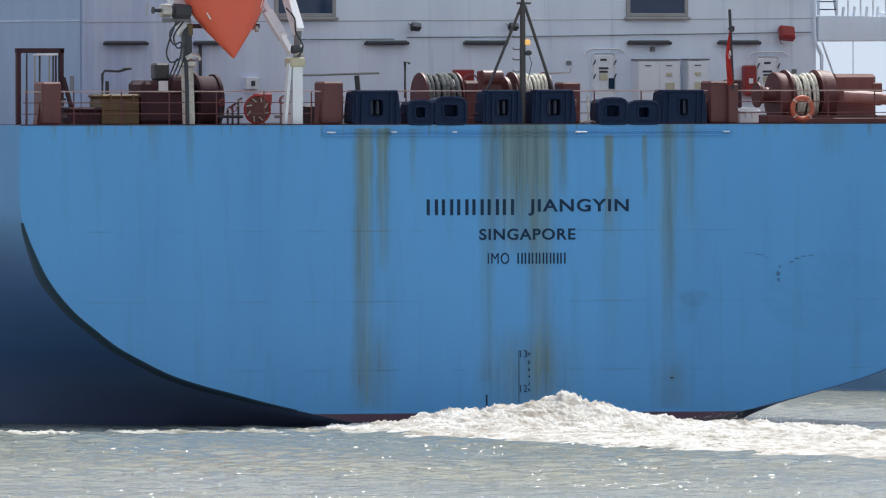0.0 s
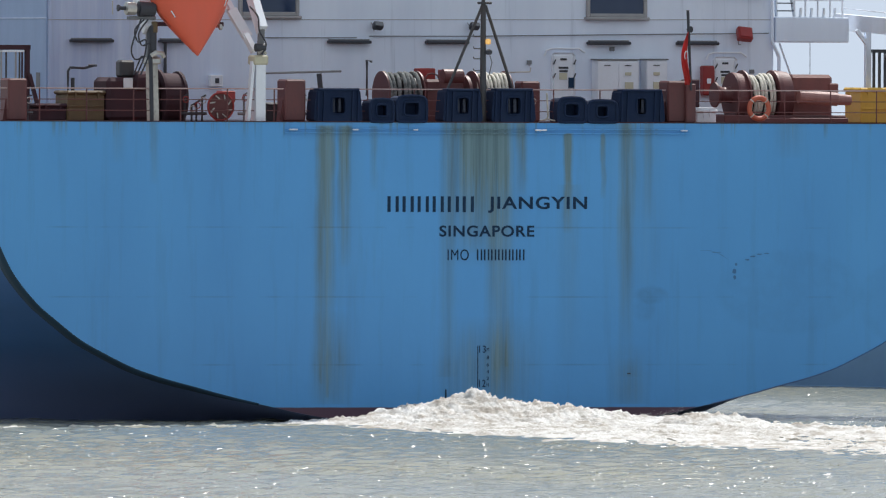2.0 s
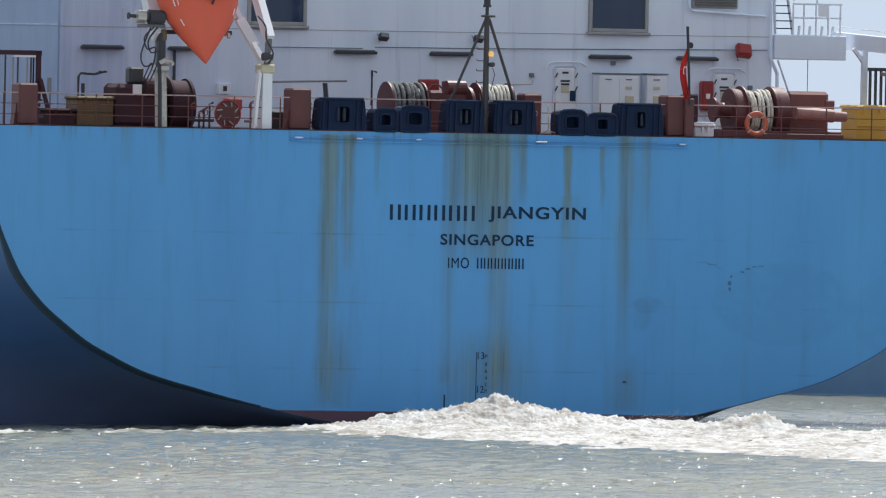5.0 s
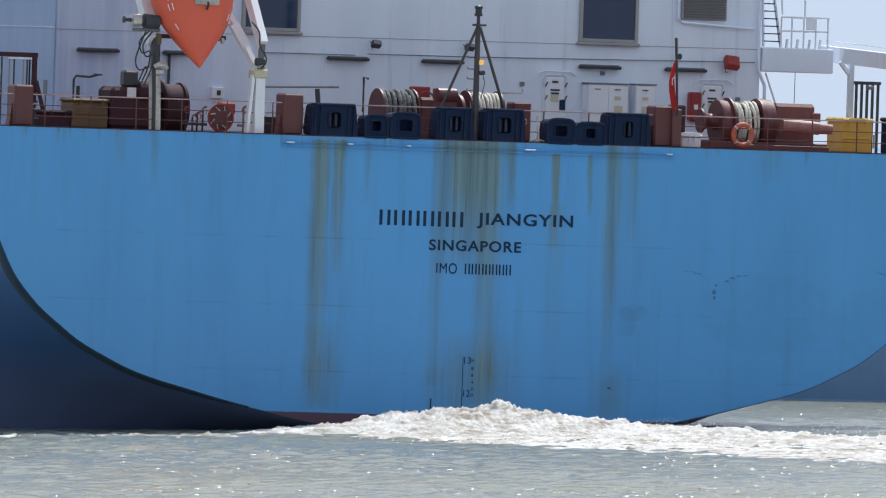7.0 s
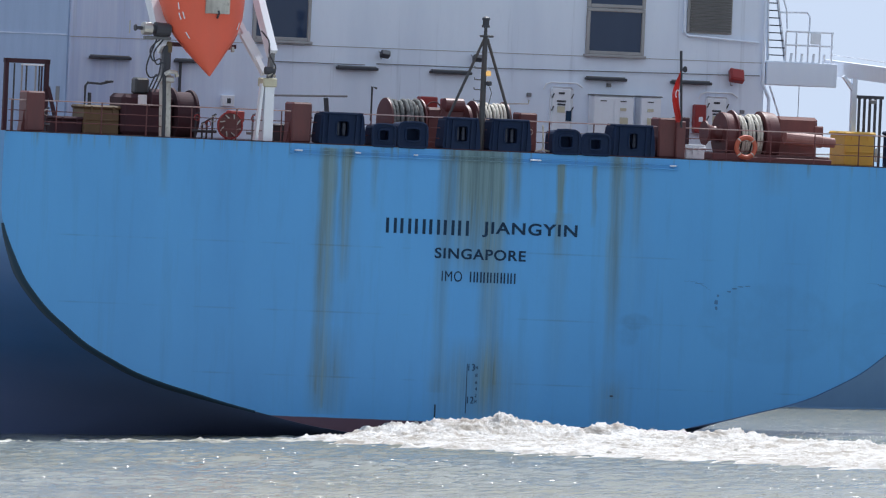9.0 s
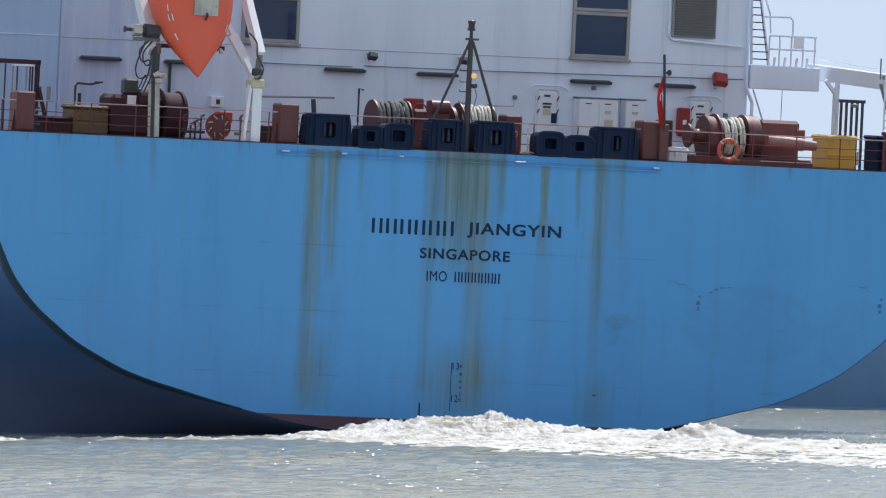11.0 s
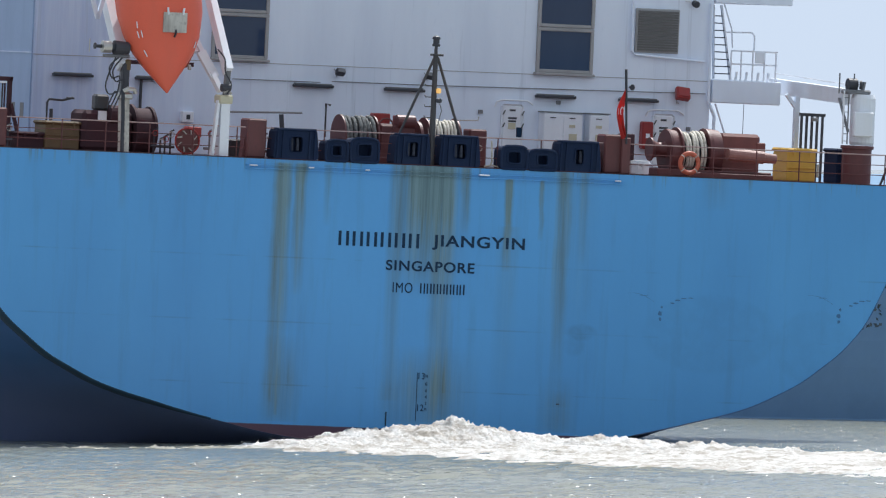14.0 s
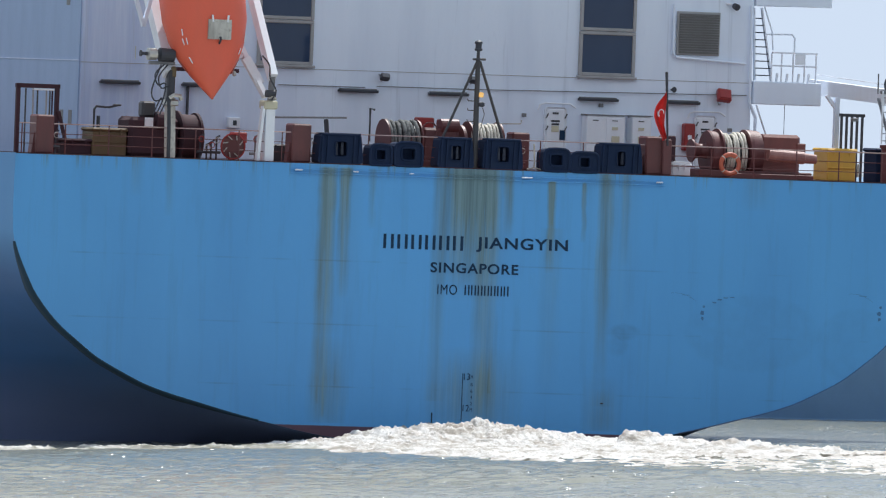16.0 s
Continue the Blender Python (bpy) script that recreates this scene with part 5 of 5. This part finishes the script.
def water_mesh():
    xs, ys = axis(-36, 44, 0.13, 4300), axis(612 - 760, 905 - 760, 0.34, 4300)
    gx, gy = np.meshgrid(xs, ys)
    away_x = np.maximum(0, np.maximum(-36 - gx, gx - 44))
    away_y = np.maximum(0, np.maximum(-148 - gy, gy - 145))
    gz = wave_height(gx, gy) * np.exp(-np.maximum(away_x, away_y) / 20)
    co = np.stack([gx, gy, gz], -1).reshape(-1, 3)
    nx, ny = len(xs), len(ys)
    i = (np.arange(ny - 1)[:, None] * nx + np.arange(nx - 1)[None]).ravel()
    quads = np.stack([i, i + 1, i + nx + 1, i + nx], -1)
    me = bpy.data.meshes.new("water")
    me.from_pydata(co.tolist(), [], quads.tolist())
    me.materials.append(WATER)
    me.polygons.foreach_set("use_smooth", [True] * len(me.polygons))
    return me


water = tagged(new("water", water_mesh()), "choppy grey-green harbour water glinting in the sun", "water", kind="structure")
WATER_ROWS = [(0.0, pose(1.5, 760, 0)), (8.0, pose(-1.5, 757, 0)), (16.0, pose(-4.5, 754, 0))]
water.matrix_basis = WATER_ROWS[0][1]


def ripple_mesh():
    """Short steep wavelets, each a small ridge with a sloping front."""
    rng = random.Random(11)
    # glints are added by tilting each front to mirror the sun at the camera
    steep = away + Vector((0, -1, 0.013))
    verts, faces = [], []
    for k in range(120000):
        x, y = rng.uniform(-36, 44), -148 + 285 * rng.random() ** 1.25
        if noise.noise(Vector((x * 0.16, y * 0.05, 0))) < rng.uniform(-0.3, 0.4):
            continue
        if y > 22 and rng.random() < 0.8:
            continue
        for r in range(rng.choice((1, 1, 1, 2, 3, 5))):
            nrm = (steep.normalized() + Vector((rng.gauss(0, 0.16), rng.gauss(0, 0.16), 0))).normalized()
            w, tall = rng.uniform(0.006, 0.026) * (1 + 1.8 * (rng.random() < 0.15)), rng.uniform(0.005, 0.010)
            side = Vector((1, -nrm.x / nrm.y, 0)).normalized() * w
            slope = side.cross(nrm).normalized()
            slope *= tall / max(0.05, abs(slope.z)) * (1 if slope.z > 0 else -1)
            p = Vector((x + r * rng.uniform(0.05, 0.2), y + r * rng.uniform(-0.3, 0.3), rng.uniform(-0.003, 0.005)))
            n0 = len(verts)
            verts += [p - side * 1.4, p + side * 1.4, p + side * 0.6 + slope, p - side * 0.6 + slope, p + Vector((0, slope.y * 2 + 0.06, -0.02))]
            faces += [(n0, n0 + 1, n0 + 2, n0 + 3), (n0 + 3, n0 + 2, n0 + 4)]
    co = np.array([tuple(v) for v in verts]).reshape(-1, 5, 3)
    co[:, :, 2] += wave_height(co[:, 0, 0], co[:, 0, 1])[:, None]
    me = bpy.data.meshes.new("ripple")
    me.from_pydata(co.reshape(-1, 3).tolist(), [], faces)
    me.materials.append(WAVELET)
    return me


ripples = tagged(new("ripple", ripple_mesh()), "small sun-catching wavelets on the water", "ripples", kind="stuff")
ripples.matrix_basis = WATER_ROWS[0][1]

# ---- foam of the wake, in rigid pieces that heave as the ship draws away ----
FOAM_PIECES = []


def foam_piece(name, label, x0, x1, y0, y1, step_x, step_y, height, cover, material, seed, heave, drift, period, phase):
    """A rugged sheet of foam: height(x, y) above the water, kept where cover(x, y) says so."""
    nx, ny = int((x1 - x0) / step_x), int((y1 - y0) / step_y)
    verts, index, faces = [], {}, []
    off = Vector((seed * 13.7, seed * 5.1, seed * 2.3))
    keep = np.zeros((nx + 1, ny + 1), bool)
    cx, cy = (x0 + x1) / 2, (y0 + y1) / 2
    for i in range(nx + 1):
        for j in range(ny + 1):
            x, y = x0 + i * step_x, y0 + j * step_y
            p = Vector((x, y * 0.5, 0))
            rough = noise.fractal(p * 1.7 + off, 0.55, 2.1, 6)
            fine = noise.fractal(Vector((x, y * 0.6, 0)) * 6.5 + off, 0.5, 2.2, 4)
            streak = noise.fractal(Vector((x * 1.2 + y * 0.25, y * 0.9, 0)) * 2.6 + off, 0.6, 2.2, 4)
            spike = max(0.0, noise.noise(Vector((x * 4.3, y * 2.6, seed)))) ** 2
            c = cover(x, y) + 0.42 * noise.fractal(p * 0.8 + off * 2, 0.9, 2.0, 4)
            if c > 0.3:
                keep[i, j] = True
                thin = min(1.0, (c - 0.3) * 2.5)
                hgt = height(x, y)
                z = hgt + (0.04 + 0.22 * min(1.0, hgt + 0.2)) * rough * thin + (0.02 + 0.08 * min(0.8, hgt)) * (fine + 1.6 * spike + 0.8 * abs(streak)) * thin + 0.02
                z = z * thin - 0.14 * (1 - thin) - 0.3
                index[i, j] = len(verts)
                verts.append((x - cx + 0.08 * noise.noise(p * 3 + off) + 0.03 * fine, y - cy, z))
    for i in range(nx):
        for j in range(ny):
            if keep[i, j] and keep[i + 1, j] and keep[i + 1, j + 1] and keep[i, j + 1]:
                faces.append((index[i, j], index[i + 1, j], index[i + 1, j + 1], index[i, j + 1]))
    me = bpy.data.meshes.new(name)
    me.from_pydata(verts, [], faces)
    me.materials.append(material)
    me.polygons.foreach_set("use_smooth", [True] * len(me.polygons))
    ob = tagged(new(name, me), label, "foam", kind="stuff")
    FOAM_PIECES.append((ob, (cx, cy), heave, drift, period, phase))
    return ob


def bump_at(x, y, cx, cy, rx, ry, hgt):
    d = ((x - cx) / rx) ** 2 + ((y - cy) / ry) ** 2
    return hgt * math.exp(-d ** 1.35)


def wake_edges(y):
    """The port and starboard edges of the wake, y metres from the transom."""
    s = -y
    return -8.3 - 0.2 * s + 0.0009 * s * s, 6.5 - 0.15 * s


def wake_cover(x, y):
    a, b = wake_edges(y)
    inside = min(x - a, b - x)
    return min(1.0, max(-0.6, 0.2 + inside / 4.0))


def wake_height(x, y):
    a, b = wake_edges(y)
    u = (x - a) / (b - a)
    ridge = math.exp(-((u - 0.85) / 0.2) ** 2) * 0.1 + 0.07
    return max(0.0, ridge * math.exp(y / 70)) if 0 < u < 1 else 0.0


def boil_height(x, y):
    return (bump_at(x, y, -2.3, -6, 3.9, 4.0, 0.54) + bump_at(x, y, -5.5, -7, 3.5, 4, 0.04)
            + bump_at(x, y, 1.6, -8, 3.0, 4, 0.04) + 0.02)


def boil_cover(x, y):
    return 1.0 - max(0.0, ((x + 1.5) / 9.5) ** 2 + ((y + 7) / 8.0) ** 2) * 0.75


foam_piece("stern_boil_foam", "heaped white propeller-wash foam below the transom", -14, 11, -17, 1.5, 0.045, 0.13, boil_height, boil_cover, FOAM, 1, 0.06, 0.4, 3.1, 0.0)
foam_piece("breaking_crest_foam", "breaking white crest of wash water", -7, 4, -11, -2, 0.04, 0.1,
           lambda x, y: bump_at(x, y, -2.5, -6.2, 1.7, 2.0, 0.36) + bump_at(x, y, -1.2, -6.6, 1.4, 2.0, 0.36), lambda x, y: 1.1 - ((x + 1.9) / 3.9) ** 2 - ((y + 6.2) / 3.4) ** 2, FOAM, 5, 0.1, 0.6, 2.3, 1.2)
foam_piece("breaking_crest_foam", "breaking white crest of wash water", -1, 8, -14, -4, 0.04, 0.1,
           lambda x, y: bump_at(x, y, 3.0, -9, 2.6, 2.6, 0.05), lambda x, y: 1.1 - ((x - 3.2) / 3.6) ** 2 - ((y + 9) / 3.8) ** 2, FOAM, 8, 0.05, 0.8, 2.7, 2.2)
foam_piece("breaking_crest_foam", "breaking white crest of wash water", -10, -2, -12, -3, 0.04, 0.1,
           lambda x, y: bump_at(x, y, -6.0, -7.5, 2.4, 2.4, 0.1), lambda x, y: 1.1 - ((x + 6.0) / 3.2) ** 2 - ((y + 7.5) / 3.6) ** 2, FOAM, 9, 0.1, 0.7, 3.3, 0.2)
foam_piece("wake_foam", "broad pale foam of the wake", -20, 7, -40, -6, 0.065, 0.2, wake_height, wake_cover, FOAM, 2, 0.03, 0.6, 4.0, 0.6)
foam_piece("wake_foam", "broad pale foam of the wake", -26, 3, -92, -38, 0.13, 0.4, wake_height, wake_cover, FOAM, 3, 0.04, 0.8, 4.6, 2.0)
foam_piece("wake_foam", "broad pale foam of the wake", -30, -2, -150, -90, 0.35, 0.7, wake_height, wake_cover, FOAM, 4, 0.04, 0.8, 5.2, 3.0)
foam_piece("side_wash_foam", "thin foam along the ship's side", -30, -5, -13, -3, 0.08, 0.22,
           lambda x, y: 0.02, lambda x, y: 0.84 + (x + 6) * 0.008 - abs(y + 8) / 4.0, THIN_FOAM, 6, 0.04, 0.4, 3.7, 0.3)


SURGES = []


def surge(start, seed, size):
    """A small breaking crest that runs astern from the boil."""
    before = len(FOAM_PIECES)
    ob = foam_piece("surge_crest_foam", "small white crest running astern in the wash", -2.6, 2.6, -2.2, 2.2, 0.06, 0.15,
                    lambda x, y: bump_at(x, y, 0, 0, 1.5, 1.1, size), lambda x, y: 1.05 - (x / 2.2) ** 2 - (y / 1.9) ** 2, FOAM, seed, 0, 0, 1, 0)
    del FOAM_PIECES[before:]
    SURGES.append((ob, start))


for k in range(9):
    surge(-2.2 + 2.05 * k, 20 + k, 0.3 + 0.08 * (k % 3))


def foam_spray(seed, cx, cy, spread, top, count):
    """A cloud of flung drops and flecks."""
    rng = random.Random(seed)
    bm = bmesh.new()
    for k in range(count):
        a = rng.uniform(0, 6.28)
        r = spread * rng.random() ** 0.7
        z = top * rng.random() ** 1.6 * (1.1 - r / spread * 0.8)
        s = rng.uniform(0.004, 0.014)
        bmesh.ops.create_icosphere(bm, subdivisions=1, radius=s, matrix=Matrix.Translation((r * math.cos(a), r * math.sin(a), z - 0.3)) @ Matrix.Diagonal((rng.uniform(0.7, 1.6), 1, rng.uniform(0.6, 1.3), 1)))
    ob = tagged(new("spray", mesh_of("spray", bm, FOAM)), "flung white drops of spray over the wash", "spray", kind="stuff")
    FOAM_PIECES.append((ob, (cx, cy), 0.09, 0.5, 1.3 + seed * 0.21, seed * 1.1))


for seed, cx, cy, spread, top, count in ((1, -1.9, -6, 2.2, 0.72, 900), (2, 3.2, -7, 2.6, 0.45, 900), (3, 3.5, -20, 2.6, 0.5, 500), (4, -6, -8, 3.0, 0.35, 400), (5, 1, -31, 1.6, 0.6, 500)):
    foam_spray(seed, cx, cy, spread, top, count)

# ---- the far bank ----
BANK_A, BANK_B = Vector((26.9, 840.1, 0)), Vector((-5.5, 897.2, 0))
ALONG = (BANK_B - BANK_A).normalized()
INLAND = Vector((-ALONG.y, ALONG.x, 0)) * -1
FAR = BANK_A - ALONG * 160


def bank_mesh():
    bm = bmesh.new()
    profile = ((-0.3, -0.5), (0.0, 0.05), (0.05, 0.9), (0.1, 1.8), (0.2, 2.7), (0.6, 4.0), (1.1, 5.4), (1.8, 7.2), (120.0, 7.8))
    rows = []
    steps = 340
    for i in range(steps + 1):
        s = i * 1.5
        row = []
        for d, z in profile:
            p = FAR + ALONG * s + INLAND * d
            wob = noise.fractal(p * 0.3, 1.0, 2.0, 4) * (0.06 if 0.02 < d < 20 else 0.0)
            row.append(bm.verts.new(p + INLAND * wob + Vector((0, 0, z + wob * 0.4))))
        rows.append(row)
    for a, b in zip(rows, rows[1:]):
        for j in range(len(profile) - 1):
            bm.faces.new((a[j], a[j + 1], b[j + 1], b[j]))
    return bm


bank = tagged(new("far_bank", mesh_of("far_bank", bank_mesh(), STONE)), "stone river bank, dark blue haze in its colour, with a straight waterline", "bank", kind="structure")


def scrub_mesh():
    rng = random.Random(3)
    verts, faces = [], []
    for i in range(3400):
        s = rng.uniform(60, 420)
        d = rng.uniform(0.25, 1.9)
        c = FAR + ALONG * s + INLAND * d
        base = float(np.interp(d, (0.2, 0.6, 1.1, 1.8), (2.7, 4.0, 5.4, 7.2)))
        tall = 0.22 * (1.5 + 2.2 * noise.noise(Vector((s * 0.08, 3, 1))) + 1.2) * rng.uniform(0.5, 1.0) * (1.0 if d > 3 else 0.5)
        for k in range(16):
            p = c + Vector((rng.gauss(0, 0.5), rng.gauss(0, 0.2), base + tall * rng.random()))
            r = rng.uniform(0.04, 0.13)
            u = Vector((rng.gauss(0, 1), rng.gauss(0, 1), rng.gauss(0, 1))).normalized()
            w = u.orthogonal().normalized()
            n0 = len(verts)
            verts += [p + u * r, p + w * r * 0.6, p - u * r, p - w * r * 0.6]
            faces.append((n0, n0 + 1, n0 + 2, n0 + 3))
    me = bpy.data.meshes.new("bank_scrub")
    me.from_pydata([tuple(v) for v in verts], [], faces)
    me.materials.append(LEAF)
    return me


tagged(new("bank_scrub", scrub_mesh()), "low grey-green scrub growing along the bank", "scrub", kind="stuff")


# ---- what moves ----
def ship_at(t):
    for (t0, *a), (t1, *b) in zip(COURSE, COURSE[1:]):
        if t0 <= t <= t1:
            u = (t - t0) / (t1 - t0)
            x, y, r, z = (p + (q - p) * u for p, q in zip(a, b))
            return x, y, r, z
    return COURSE[-1][1:]


def motions():
    swing = ((0, 50), (3, 26), (7, 36), (9, 30), (12, 45), (14, 26), (15, 15), (16, 0))
    for ob in RIDERS:
        rows = [(t, m @ Matrix.Translation(BASE[ob])) for t, m in SHIP_ROWS]
        if ob is flag:
            rows = [(t, m @ pose(0, 0, 0, 0, 0, float(np.interp(t, *zip(*swing))))) for t, m in rows]
        walk(ob, rows)
    walk(water, WATER_ROWS)
    walk(ripples, WATER_ROWS)
    for ob, (cx, cy), heave, drift, period, phase in FOAM_PIECES:
        rows = []
        for k in range(65):
            t = k * 0.25
            x, y, r, z = ship_at(t)
            a = t * 2 * math.pi / period + phase
            settle = float(np.interp(t, (0, 6, 9, 16), (0, 0, -0.08, -0.08))) if cx > -4 else 0.0
            base = pose(x, y, 0, 0, 0, z)
            main = heave >= 0.09 and -3 < cx < 0
            swell = float(np.interp(t, (0, 3, 5.5, 7, 9, 12.5, 16), (0.17, 0.14, 0.14, 0.06, -0.02, 0.08, 0.02))) if main else 0.0
            slide = float(np.interp(t, (0, 1.5, 3, 6, 9, 11, 12.5, 14, 16), (-0.2, -0.5, -0.8, 0.0, 0.2, 0.6, 0.9, -0.1, -0.1))) if main else 0.0
            local = Vector((cx + slide + drift * 0.6 * math.sin(a * 0.7), cy - drift * math.sin(a * 0.5 + 1), 0))
            rows.append((t, base @ Matrix.Translation(local + Vector((0, 0, 0.3 + swell + settle + heave * math.sin(a))))))
        walk(ob, rows)
    for ob, start in SURGES:
        rows = []
        for k in range(65):
            t = k * 0.25
            x, y, r, z = ship_at(t)
            run = min(1.0, max(0.0, (t - start) / 5.0))
            lift = math.sin(math.pi * run) ** 0.6 - 0.75
            local = Vector((0.5 + 2.2 * math.sin(run * 2) - 4.5 * run, -5 - 26 * run, 0.3 + 0.95 * min(0.0, lift)))
            rows.append((t, pose(x, y, 0, 0, 0, z) @ Matrix.Translation(local)))
        walk(ob, rows)


motions()
